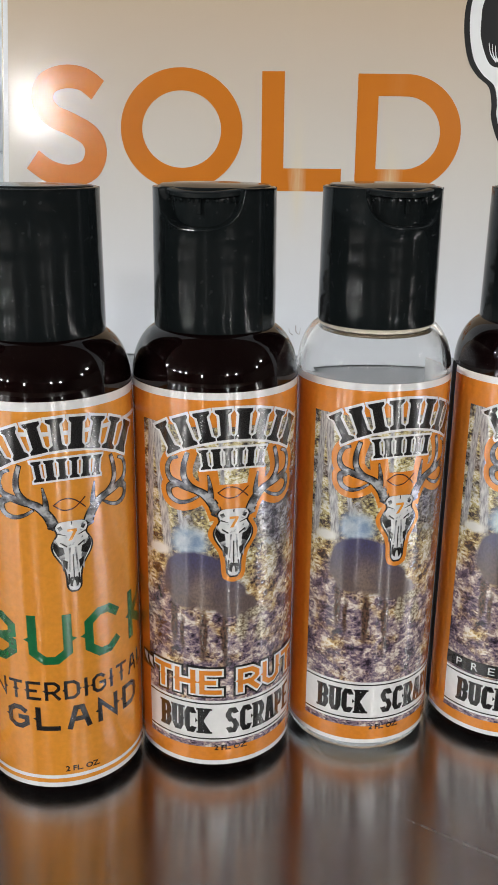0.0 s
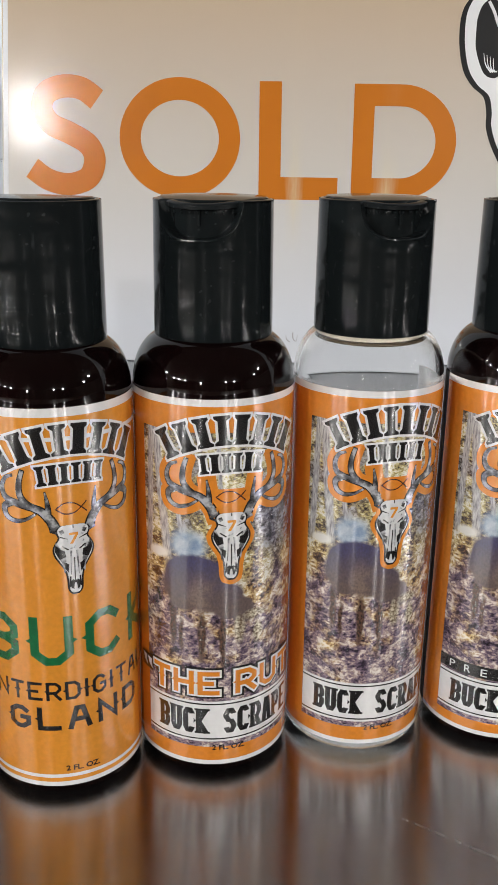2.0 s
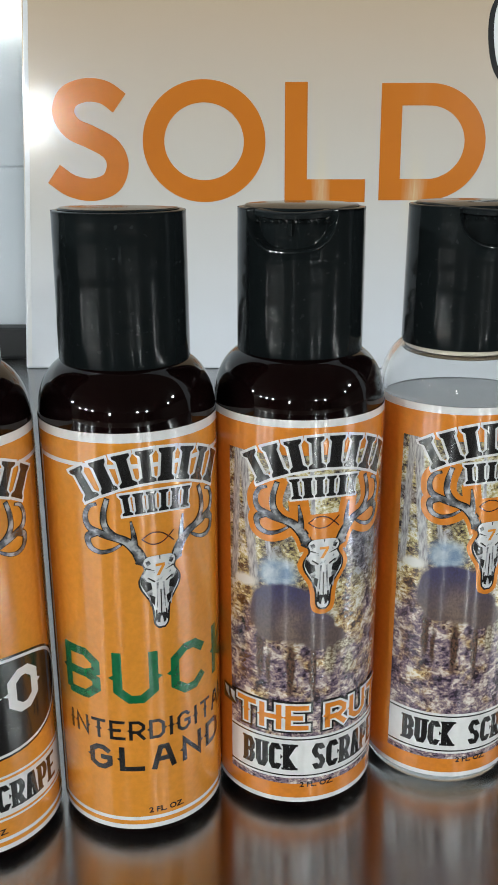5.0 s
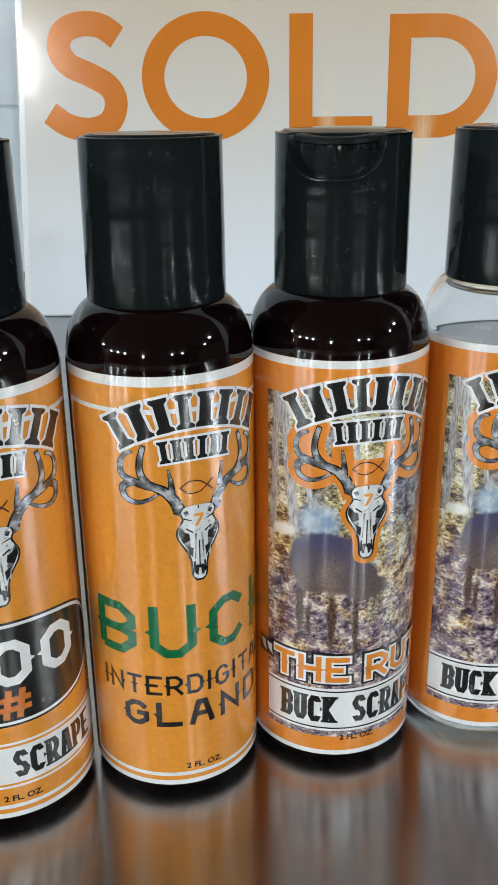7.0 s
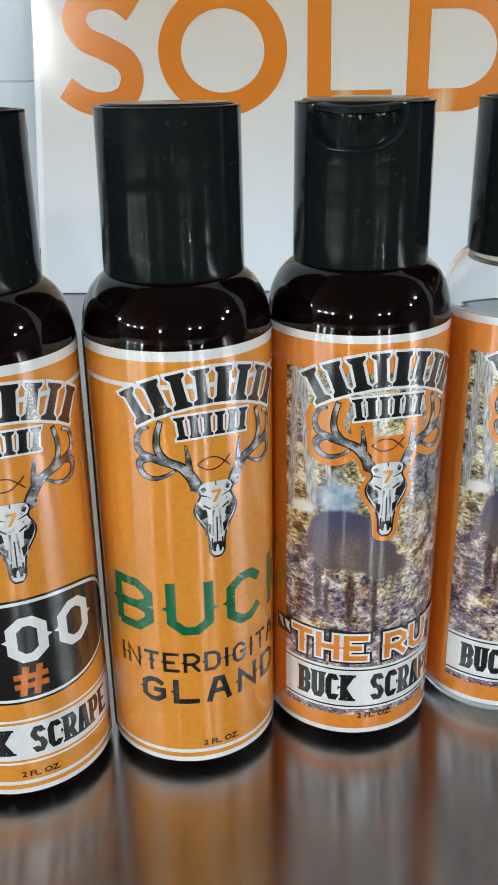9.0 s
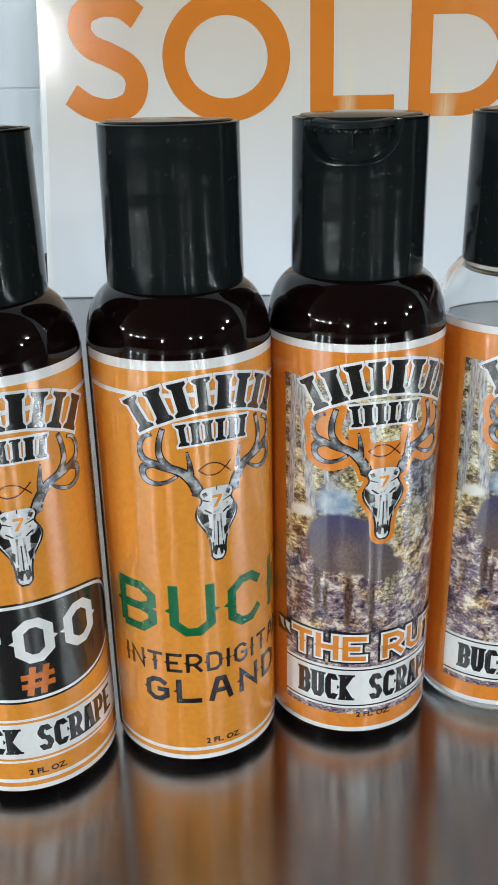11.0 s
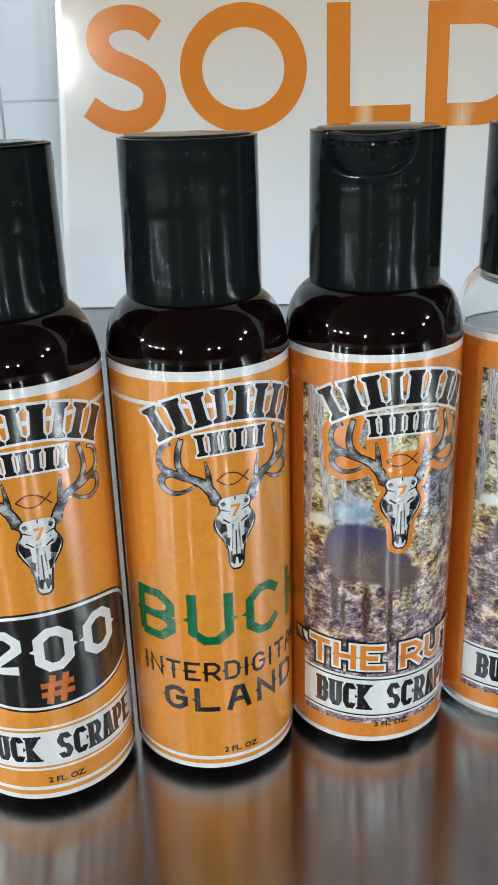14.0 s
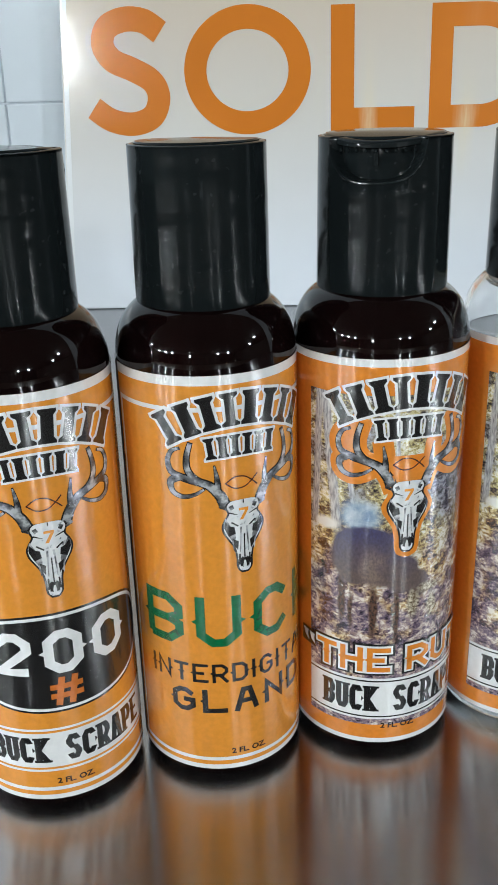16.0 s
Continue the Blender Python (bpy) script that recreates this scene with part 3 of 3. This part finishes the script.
emblem_rim = on_sign("emblem_outline", between(edge, far_edge), 0.15, BOARD_BLACK, "black outline of a printed emblem")
on_sign("emblem_ground", between(inset(edge, 3.2), [(x - 3.2, y + 0.8) for x, y in far_edge]), 0.2, BOARD_WHITE, "white ground of a printed emblem")
inner = smooth_line([(172.0, 214), (167.0, 210), (164.5, 203), (164.2, 196), (164.8, 186), (170.0, 173.5), (176.0, 170.5), (179.5, 172)], 5)
inner_b = smooth_line([(173.0, 214.2), (180.0, 208), (186.0, 200), (190.0, 194), (191.0, 187), (187.0, 180), (181.0, 175), (180.0, 172)], 5)
on_sign("emblem_patch", between(inner, inner_b), 0.25, BOARD_BLACK, "black patch of a printed emblem")
on_sign("emblem_streak", [thick(smooth_line([(169.5 + i * 1.9, 184 - i * 0.8), (171.0 + i * 1.7, 178 - i), (174.5 + i * 1.2, 173.6 + i * 0.2)], 4), 0.85, taper=(0.3, 1)) for i in range(4)], 0.3, BOARD_WHITE, "white streaks in the emblem")
on_sign("emblem_curl", [thick(smooth_line([(170.5, 212), (174.0, 206), (177.0, 199), (181.0, 193), (186.0, 186), (188, 178)], 5), 1.7)], 0.3, BOARD_WHITE, "white curved line in the emblem")
# two grey strokes that paint a small reflection low on the board
on_sign("reflection_strokes", [thick(smooth_line([(58.0, 17.5), (58.6, 14.5), (60.5, 13.0)], 4), 0.9, taper=(0.3, 1)), thick(smooth_line([(62.2, 19.0), (62.6, 15.0), (64.6, 13.6), (65.2, 17.5)], 4), 0.9, taper=(1, 0.3))], 0.15, BOARD_GREY, "faint grey strokes drawn for a reflection")

# ---- the bottles ----
BODY = [(0, 1.9), (11.0, 1.8), (12.6, 1.0)] + arc(13.0, 3.8, 2.8, 2.8, -88, 0, 8) + [(15.8, 20), (15.8, 50), (15.8, 84.6)] \
    + arc(9.3, 85.6, 6.55, 10.2, 3, 80, 18) + [(9.6, 96.2), (9.2, 97.0), (9.2, 98.0)]
CAP_Z0, CAP_Z1, CAP_R0, CAP_R1 = 95.0, 121.4, 11.9, 11.72


def cap_mesh(n=264):
    """A disc-top cap: a straight skirt, a rolled rim and a rounded thumb scoop in one side (towards -y)."""
    z0, z1, half, deep = CAP_Z0, CAP_Z1, 0.78, 7.2
    bm, columns = bmesh.new(), []
    for i in range(n):
        a = 2 * math.pi * i / n
        b = abs((a + math.pi) % (2 * math.pi) - math.pi) / half
        foot = z1 - 0.55
        cut = 0.0
        if b < 1:
            foot = z1 - 0.55 - (deep - 0.55) * (1 - b ** 3.0) ** 0.55
            cut = min(1.0, (1 - b) / 0.09)
        reach = CAP_R1 - 9.2
        prof = [(10.2, z0 + 1.2), (10.4, z0), (CAP_R0 - 0.40, z0), (CAP_R0 - 0.14, z0 + 0.16), (CAP_R0, z0 + 0.6)]
        prof += [(CAP_R0 + (CAP_R1 - CAP_R0) * k / 8, z0 + 0.6 + (foot - 0.35 * cut - 0.6 - z0) * k / 8) for k in range(1, 9)]
        prof += [(CAP_R1 + 0.17 * cut, foot - 0.1), (CAP_R1 + 0.13 * cut, foot + 0.12), (CAP_R1 - 0.15 * cut, foot + 0.32), (CAP_R1 - 0.60 * cut, foot + 0.34), (CAP_R1 - reach * 0.85 * cut, foot + 0.28), (CAP_R1 - reach * cut, foot + 0.42)]
        top = CAP_R1 - reach * cut
        prof += [(top, z1 - 0.5), (max(top - 0.12, 9.12), z1 - 0.2), (max(top - 0.38, 9.06), z1 - 0.03), (max(10.9 - 1.9 * cut, 8.98), z1 + 0.02), (10.6 - 1.75 * cut, z1 - 0.2), (10.6 - 1.75 * cut, z1 - 1.4)]
        columns.append([bm.verts.new((r * MM * math.sin(a), -r * MM * math.cos(a), z * MM)) for r, z in prof])
    for c, d in zip(columns, columns[1:] + columns[:1]):
        for k in range(len(c) - 1):
            bm.faces.new((c[k], d[k], d[k + 1], c[k + 1]))
    bm.faces.new([c[-1] for c in columns])
    return bm


def disc_mesh(n=120):
    """The tilting disc, slightly dished, dipping towards the scoop."""
    z1 = CAP_Z1
    bm = revolve([(0, z1 - 1.0), (10.0, z1 - 1.0), (10.45, z1 - 0.7), (10.5, z1 + 0.05), (10.25, z1 + 0.28), (9.5, z1 + 0.34), (5, z1 + 0.45), (2, z1 + 0.50), (0, z1 + 0.51)], n)
    for v in bm.verts:
        dip = max(0.0, -v.co.y / 0.0105)
        v.co.z += 0.0001 - 0.0011 * dip * dip
    return bm


def nub_mesh():
    """A small moulded grip bump under the disc's edge."""
    bm = bmesh.new()
    bmesh.ops.create_uvsphere(bm, u_segments=10, v_segments=6, radius=0.00034)
    return bm


def rib_mesh():
    return box(-0.00035, -0.0099, (CAP_Z1 - 4.6) * MM, 0.00035, -0.0090, (CAP_Z1 - 1.0) * MM, 0.0001)


CAP_DATA, DISC_DATA, RIB_DATA = mesh_of("cap", cap_mesh(), CAP, True), mesh_of("flip_disc", disc_mesh(), CAP, True), mesh_of("rib", rib_mesh(), CAP)
NUB_DATA = mesh_of("grip_nub", nub_mesh(), CAP, True)
BODY_DATA = mesh_of("body", revolve(BODY, 128), AMBER, True)


def clear_body():
    """Outer skin and, with its faces turned in, the inner one."""
    outer = revolve(BODY[:-1] + [(9.2, 99.0), (8.2, 99.0)] + [(max(r - 1.0, 0) if r else 0, z) for r, z in reversed([(9.2, 97.0), (9.4, 96.4)])]
                    + [(r - 0.9, z - 0.6) for r, z in reversed(arc(9.3, 85.6, 6.55, 10.2, 3, 80, 18))] + [(14.9, 84), (14.9, 20), (14.9, 5.0), (13.8, 3.4), (11.5, 2.8), (0, 2.8)], 128)
    return outer


def liquid_body():
    level = 70.0
    prof = [(0, 2.76), (11.5, 2.76), (13.84, 3.36), (14.94, 5.0), (14.94, 20), (14.94, level - 0.4)]
    prof += [(r - 0.86, z - 0.6) for r, z in arc(9.3, 85.6, 6.55, 10.2, 3, 80, 18) if z - 0.6 < level - 0.2]
    last = prof[-1][0]
    prof += [(last - 0.15, level), (last - 0.7, level - 0.25), (last - 1.6, level - 0.35), (0, level - 0.35)]
    return revolve(prof, 128)


L0, L1 = 4.0, 85.5          # foot and head of the label


def brand_mark(label, halo):
    """The maker's mark, as plain slabs and forms in its colours."""
    def slabs(count, u1, v, h, sag, edge):
        """Upright plain slabs along an arch, each with its white edge."""
        step = 2 * u1 / count
        for i in range(count):
            u = -u1 + step * (i + 0.5)
            turn = -u * 2 * sag / (u1 * u1)
            for nm, grow, r, mat in (("mark_edge", edge, 0.14, WHITE), ("mark_slab", 0.0, 0.19, BLACK)):
                w, hh, foot = step * 0.42 + grow, h / 2 + grow, h * 0.09 + grow * 0.6
                waist, ca, sa = step * (0.22, 0.29, 0.25)[i % 3] + grow, math.cos(turn), math.sin(turn)
                form = [[(-w, -hh), (w, -hh), (w, foot - hh), (waist, 2 * foot - hh), (-waist, 2 * foot - hh), (-w, foot - hh)],
                        [(-waist, 2 * foot - hh), (waist, 2 * foot - hh), (waist, hh - 2 * foot), (-waist, hh - 2 * foot)],
                        [(-w, hh - foot), (-waist, hh - 2 * foot), (waist, hh - 2 * foot), (w, hh - foot), (w, hh), (-w, hh)]]
                printed(nm, [[[(u + x * ca - y * sa, v - sag * (u / u1) ** 2 + x * sa + y * ca) for x, y in q] for q in form]], R + r, mat, label)

    horns = []
    for s in (-1, 1):
        horns += [smooth_line([(s * 3.1, 61.6), (s * 3.9, 63.6), (s * 5.6, 65.6), (s * 7.8, 66.7), (s * 9.2, 68.6), (s * 9.3, 71.0), (s * 8.6, 73.6)], 5),
                  smooth_line([(s * 7.6, 66.5), (s * 10.2, 67.2), (s * 12.2, 68.2), (s * 12.7, 70.2), (s * 11.9, 72.0), (s * 10.6, 72.6)], 5),
                  smooth_line([(s * 10.8, 67.3), (s * 12.4, 66.2), (s * 12.0, 64.3), (s * 10.2, 63.5), (s * 8.2, 64.0), (s * 6.6, 65.0)], 5),
                  smooth_line([(s * 4.5, 64.3), (s * 4.3, 66.4), (s * 4.7, 69.3)], 5)]
    taper = [(1.25, 0.55), (1.0, 0.35), (0.9, 0.3), (1.0, 0.2)] * 2
    bone = [(48.3, 0.5), (49.0, 1.05), (51.2, 1.2), (53.2, 1.6), (54.8, 2.5), (56.2, 3.3), (57.6, 3.55), (58.8, 3.1), (60.0, 2.5), (61.3, 2.9), (62.3, 2.2), (62.5, 0.6)]
    if halo:
        printed("mark_halo", [thick(h, 3.6, False, 1.2) for h in horns] + [strip_fill([(46.9, 0.4), (47.6, 1.8)] + [(a, b + 1.25) for a, b in bone[1:-2]] + [(63.6, 3.6), (67.5, 4.2)])], R + 0.03, ORANGE, label, "orange surround of the mark")
    slabs(8, 14.4, 79.5, 6.0, 4.3, 0.5)
    slabs(6, 6.4, 72.9, 3.9, 0.5, 0.4)
    printed("horn_edge", [thick(h, 1.75, False, 0.2, t) for h, t in zip(horns, taper)], R + 0.06, BLACK, label, "black edge of the grey curved forms")
    printed("horn", [thick(h, 1.25, False, 0.0, t) for h, t in zip(horns, taper)], R + 0.10, HORN, label, "grey curved forms of the mark")
    printed("bone_edge", [strip_fill([(47.9, 0.6)] + [(a, b + 0.35) for a, b in bone[1:]])], R + 0.115, BLACK, label, "black edge of the pale form")
    printed("bone", [strip_fill(bone)], R + 0.13, BONE, label, "pale tapering form of the mark")
    dark = []
    for s in (-1, 1):
        dark += [fan([(s * 3.3, 58.6), (s * 3.5, 57.2), (s * 2.7, 55.5), (s * 1.5, 56.0), (s * 1.7, 57.3), (s * 2.5, 57.6)]), fan([(s * 2.0, 55.0), (s * 1.8, 53.6), (s * 1.2, 52.6), (s * 1.0, 54.4)]),
                 fan([(s * 0.9, 50.8), (s * 0.8, 49.4), (s * 0.3, 49.0), (s * 0.35, 51.2)]), thick([(s * 2.5, 60.2), (s * 1.0, 59.6)], 0.3, taper=(1, 0.3)),
                 thick([(s * 0.25, 51.0), (s * 0.6, 49.2)], 0.45), thick([(s * 0.9, 51.8), (s * 1.0, 49.6)], 0.3), thick([(s * 1.0, 57.4), (s * 2.2, 58.3)], 0.28)]
    dark += [thick([(0, 55.8), (0, 50.4)], 0.22), thick([(0, 62.5), (0, 61.8)], 0.2)]
    shade = []
    for s in (-1, 1):
        shade += [fan([(s * 3.2, 59.2), (s * 3.6, 57.8), (s * 3.0, 56.2), (s * 2.2, 54.6), (s * 1.9, 52.4), (s * 1.55, 53.4), (s * 1.5, 55.4), (s * 2.4, 57.6)]),
                  fan([(s * 2.6, 61.4), (s * 2.2, 60.6), (s * 1.6, 61.0), (s * 1.9, 61.7)]), thick([(s * 0.55, 57.2), (s * 0.75, 52.2)], 0.4, taper=(1, 0.3)),
                  thick([(s * 3.0, 61.0), (s * 4.2, 61.6)], 0.5), thick([(s * 3.3, 62.4), (s * 4.5, 62.6)], 0.35)]
    printed("bone_shade", shade, R + 0.14, HORN, label, "grey shading of the pale form")
    printed("bone_mark", dark, R + 0.15, BLACK, label, "black markings of the pale form")
    printed("gold_bar", [[rect(-0.8, 60.4, 0.9, 60.9)], [[(0.3, 60.4), (0.9, 60.4), (-0.1, 58.6), (-0.7, 58.6)]]], R + 0.15, GOLD, label, "small golden bar")
    up = smooth_line([(-3.0, 65.8), (-1.4, 66.9), (0.4, 66.8), (1.8, 65.8), (2.8, 64.8)], 5)
    printed("loop_line", [thick(up, 0.24), thick([(x, 131.7 - y) for x, y in up], 0.24)], R + 0.08, BROWN, label, "thin dark looped line")


def small_print(label):
    printed("volume_text", typed("2 FL. OZ.", -3.7, 7.6, 3.2, 8.9, 0.03), R + 0.05, BLACK, label, "small black volume text")


def name_box(label, v0, v1, u=18.8, plain=False):
    """The white panel with its two ruled lines and black lettering."""
    if plain:
        for v in (v1 + 0.5, v0 - 1.0):
            printed("panel_rule", [[rect(-u, v, u, v + 0.5)]], R + 0.04, WHITE, label, "white ruled line")
    else:
        for v in (v1 - 0.25, v0 - 0.85):
            printed("panel_rule", [[rect(-u, v, u, v + 1.1)]], R + 0.04, WHITE, label, "white ruled line")
        for v in (v1, v0 - 0.32):
            printed("panel_rule", [[rect(-u, v, u, v + 0.32)]], R + 0.08, BLACK, label, "black ruled line")
    printed("panel", [[rect(-u, v0, u, v1)]], R + 0.06, WHITE, label, "white panel")
    a, b = v0 + 1.15, v1 - 0.95
    for text, u0, u1 in (("BUCK", -15.4, -4.2), ("SCRAPE", -1.4, 16.2)):
        step = (u1 - u0) / len(text)
        for i, ch in enumerate(text):
            x, w = u0 + i * step, step - 0.2
            k = 1.7         # heavy uprights, thin cross strokes
            form = [[[(x + (q[0] - x) * k, q[1]) for q in quad] for quad in run] for run in letter(ch, x, a, w / k, b - a, 0.68, 0.0, 0.0)]
            feet = {"B": "lL", "U": "Lr", "C": "", "K": "lLmr", "S": "", "R": "lLm", "A": "lm", "P": "lL", "E": "lL"}[ch]
            for q in feet:
                u_, v_ = x + (0.58 if q in "lL" else w - 0.58), (a if q in "lm" else b - 0.5)
                form += [[rect(u_ - 0.86, v_, u_ + 0.86, v_ + 0.5)]]
            mid = (a + b) / 2
            if ch in "CU":
                form += [[[(x + w - 0.3, mid + 0.6), (x + w - 0.3, mid - 0.6), (x + w + 0.2, mid)]]]
            printed("letter", form, R + 0.10, BLACK, label, "black condensed letter")


def label_base(bottle, white_top=1.7, stock=ORANGE, girth=1.0, half=25.3, right=25.3):
    label = part("label", wrapped([[rect(-half, L0, right, L1)]], R), stock, bottle, "orange glossy wrap label", smooth=True)
    label.scale = (girth, girth, 1)
    printed("white_edge", [[rect(-half, L1 - white_top, right, L1)]], R + 0.02, WHITE, label, "white edge band")
    printed("white_edge", [[rect(-half, L0, right, L0 + 1.05)]], R + 0.02, WHITE, label, "white edge band")
    printed("backing", [[rect(-half, L0, right, L1)]], R - 0.06, LABEL_BACK, label, "pale grey back of the label")
    # added strip, which keeps the bottle's bare side black instead of mirroring
    if half < 28:
        printed("side_strip", [[rect(-30.5, L0, -half - 0.05, L1)]], R - 0.02, SIDE_STRIP, label, "matte black strip added beside the label")
    return label


def bottle_base(x, y, turn, tag, scoop, clear_one=False, girth=1.0):
    """A slim round bottle with its cap; scoop: the way its cap's scoop faces, in degrees from -y towards +x."""
    ob = tagged(new("bottle"), tag, "bottle", "row of scent bottles")
    ob.matrix_basis = pose(x * MM, y * MM, 0.0, 0, 0, math.degrees(turn))
    if clear_one:
        for nm, bm, mat, text in (("body", clear_body(), CLEAR, "clear plastic body"), ("liquid", liquid_body(), LIQUID, "clear liquid")):
            part(nm, bm, mat, ob, text, smooth=True).visible_shadow = False
        # the lower dark ring is added for the inner neck seen refracted
        for nm, z0, z1, r, mat, text in (("neck_ring", 93.9, 94.9, 11.2, NECK, "cream plastic neck ring"), ("neck_refraction", 93.2, 93.75, 11.5, REFRACTION, "dark ring for the refracted inner neck")):
            ring = revolve([(9.6, z0), (r - 0.2, z0), (r, z0 + 0.2), (r, z1 - 0.2), (r - 0.2, z1), (9.6, z1), (9.6, z0)], 96)
            part(nm, ring, mat, ob, text, smooth=True)
    else:
        part("body", BODY_DATA, None, ob, "dark amber plastic body").scale = (girth, girth, 1)
    cap = part("cap", CAP_DATA, None, ob, "black disc-top cap")
    cap.matrix_basis = pose(0, 0, 0, 0, 0, scoop - math.degrees(turn))
    part("flip_disc", DISC_DATA, None, cap)
    part("rib", RIB_DATA, None, cap)
    for k in range(-4, 5):
        a = radians(k * 9.5)
        part("grip_nub", NUB_DATA, None, cap).location = (0.01012 * math.sin(a), -0.01012 * math.cos(a), (CAP_Z1 - 2.15) * MM)
    return ob


def bordered(label):
    printed("inner_border", frame_lines(-24.2, 6.45, 24.2, 79.6, 0.8), R + 0.04, WHITE, label, "thin white border line")


def picture(label, v0=8.4):
    printed("picture", [[rect(-18.9, v0, 18.9, 78.9)]], R + 0.02, PHOTO, label, "printed woodland picture")


def bottle_pressure():
    b = bottle_base(-32.92, -8.52, 0.426, "dark amber bottle with orange label, black oval and white number", 150, girth=1.035)
    label = label_base(b, 1.7, GOLD, 1.035)
    bordered(label)
    brand_mark(label, False)

    def squarish(k):
        return [(math.copysign(abs(math.cos(t)) ** 0.78, math.cos(t)) * (20.3 - k), 34.3 + math.copysign(abs(math.sin(t)) ** 0.78, math.sin(t)) * (10.5 - k)) for t in (2 * math.pi * i / 72 for i in range(72))]
    for nm, k, mat, r in (("oval_edge", 0, BLACK, 0.03), ("oval_line", 0.45, WHITE, 0.05), ("oval", 1.05, BLACK, 0.07)):
        printed(nm, [fan(squarish(k))], R + r, mat, label)
    lettering("200", -12.2, 32.2, 6.9, 9.0, 1.75, 2.0, R + 0.09, WHITE, label, "white block digit", 0.75)
    printed("number_sign", word("#", -2.9, 25.4, 5.8, 6.0, 1.15, 1.0), R + 0.13, DEEP, label, "orange number sign")
    name_box(label, 11.6, 19.4, 20.5, True)
    small_print(label)


def bottle_gland():
    b = bottle_base(-0.2, 0, 0.423, "dark amber bottle with plain orange label and green and black lettering", 172, girth=1.03)
    label = label_base(b, 1.7, GOLD, 1.03)
    bordered(label)
    brand_mark(label, False)
    lettering("BUCK", -20.0, 32.6, 8.3, 10.7, 1.72, 2.4, R + 0.05, GREEN, label, "green block letter", 0.8)
    lettering("INTERDIGITAL", -19.6, 24.5, 2.97, 4.2, 0.64, 0.72, R + 0.05, BLACK, label, "black block letter", 0.4)
    lettering("GLAND", -14.9, 17.5, 4.7, 5.4, 1.05, 1.35, R + 0.05, BLACK, label, "large black block letter", 0.5)
    small_print(label)


def bottle_rut():
    b = bottle_base(32.0, 8.19, 0.269, "dark amber bottle with woodland picture label and orange lettering", -14, girth=1.04)
    label = label_base(b, 1.4, girth=1.04, half=31.0)
    picture(label)
    brand_mark(label, True)
    name_box(label, 10.6, 18.8)
    rows = (("THE", -16.9, 4.4, 0.75), ("RUT", 1.0, 4.7, 0.75))
    quote = [[(-21.0, 26.9), (-19.5, 26.7), (-19.6, 25.6), (-19.2, 24.4), (-20.4, 25.3)], [(-19.1, 26.7), (-17.7, 26.5), (-17.8, 25.4), (-17.4, 24.2), (-18.6, 25.1)]]
    for nm, grow, mat, r in (("title_shadow", 0.85, BLACK, 0.10), ("title_edge", 0.42, WHITE, 0.16), ("title_text", 0.0, ORANGE, 0.22)):
        layers = []
        for text, u, w, gap in rows:
            layers += word(text, u, 21.3, w, 5.6, 1.05, gap, grow, 0.45 + grow * 0.4)
        if grow:
            layers += [[rect(-21.0 - grow + 0.4, 24.6 - grow, -17.6 + grow * 0.3, 26.4 + grow)] if grow > 0.5 else [q for q in quote]]
        printed(nm, layers, R + r, mat, label)
    small_print(label)


def bottle_clear():
    b = bottle_base(64.57, 15.68, 0.313, "clear plastic bottle of clear liquid with woodland picture label", 22, True)
    label = label_base(b, 1.4, half=31.0, right=30.0)
    picture(label)
    brand_mark(label, True)
    name_box(label, 10.6, 18.6)
    small_print(label)


def bottle_season():
    b = bottle_base(98.7, 19.23, 0.139, "dark amber bottle with woodland picture label and black band", 200, girth=1.035)
    label = label_base(b, 1.4, girth=1.035)
    picture(label, 7.4)
    brand_mark(label, True)
    printed("band", [[rect(-18.9, 18.6, 18.9, 21.6)]], R + 0.12, BLACK, label, "black band")
    spaced = []
    for i, ch in enumerate("PRES"):
        spaced += typed(ch, -16.2 + i * 3.6, 19.2, -14.8 + i * 3.6, 21.0)
    printed("band_text", spaced, R + 0.16, WHITE, label, "white spaced lettering")
    name_box(label, 9.4, 17.2)
    small_print(label)


bottle_pressure()
bottle_gland()
bottle_rut()
bottle_clear()
bottle_season()

# ---- wall tiles ----
TILE_W, TILE_H, JOINT = 0.150, 0.100, 0.0009
TILE_DATA = mesh_of("tile", box(-TILE_W / 2 + JOINT / 2, -0.004, -TILE_H / 2 + JOINT / 2, TILE_W / 2 - JOINT / 2, 0.004, TILE_H / 2 - JOINT / 2, 0.0008, 2), TILE)
for i in range(-6, 7):
    for k in range(7):
        tile = part("tile", TILE_DATA, None, wall_back)
        tile.matrix_basis = pose(-0.158 + TILE_W * (i + 0.5), BACK + 0.0035, 0.0200 + TILE_H * (k + 0.5), random.uniform(-0.12, 0.12), 0, random.uniform(-0.12, 0.12))
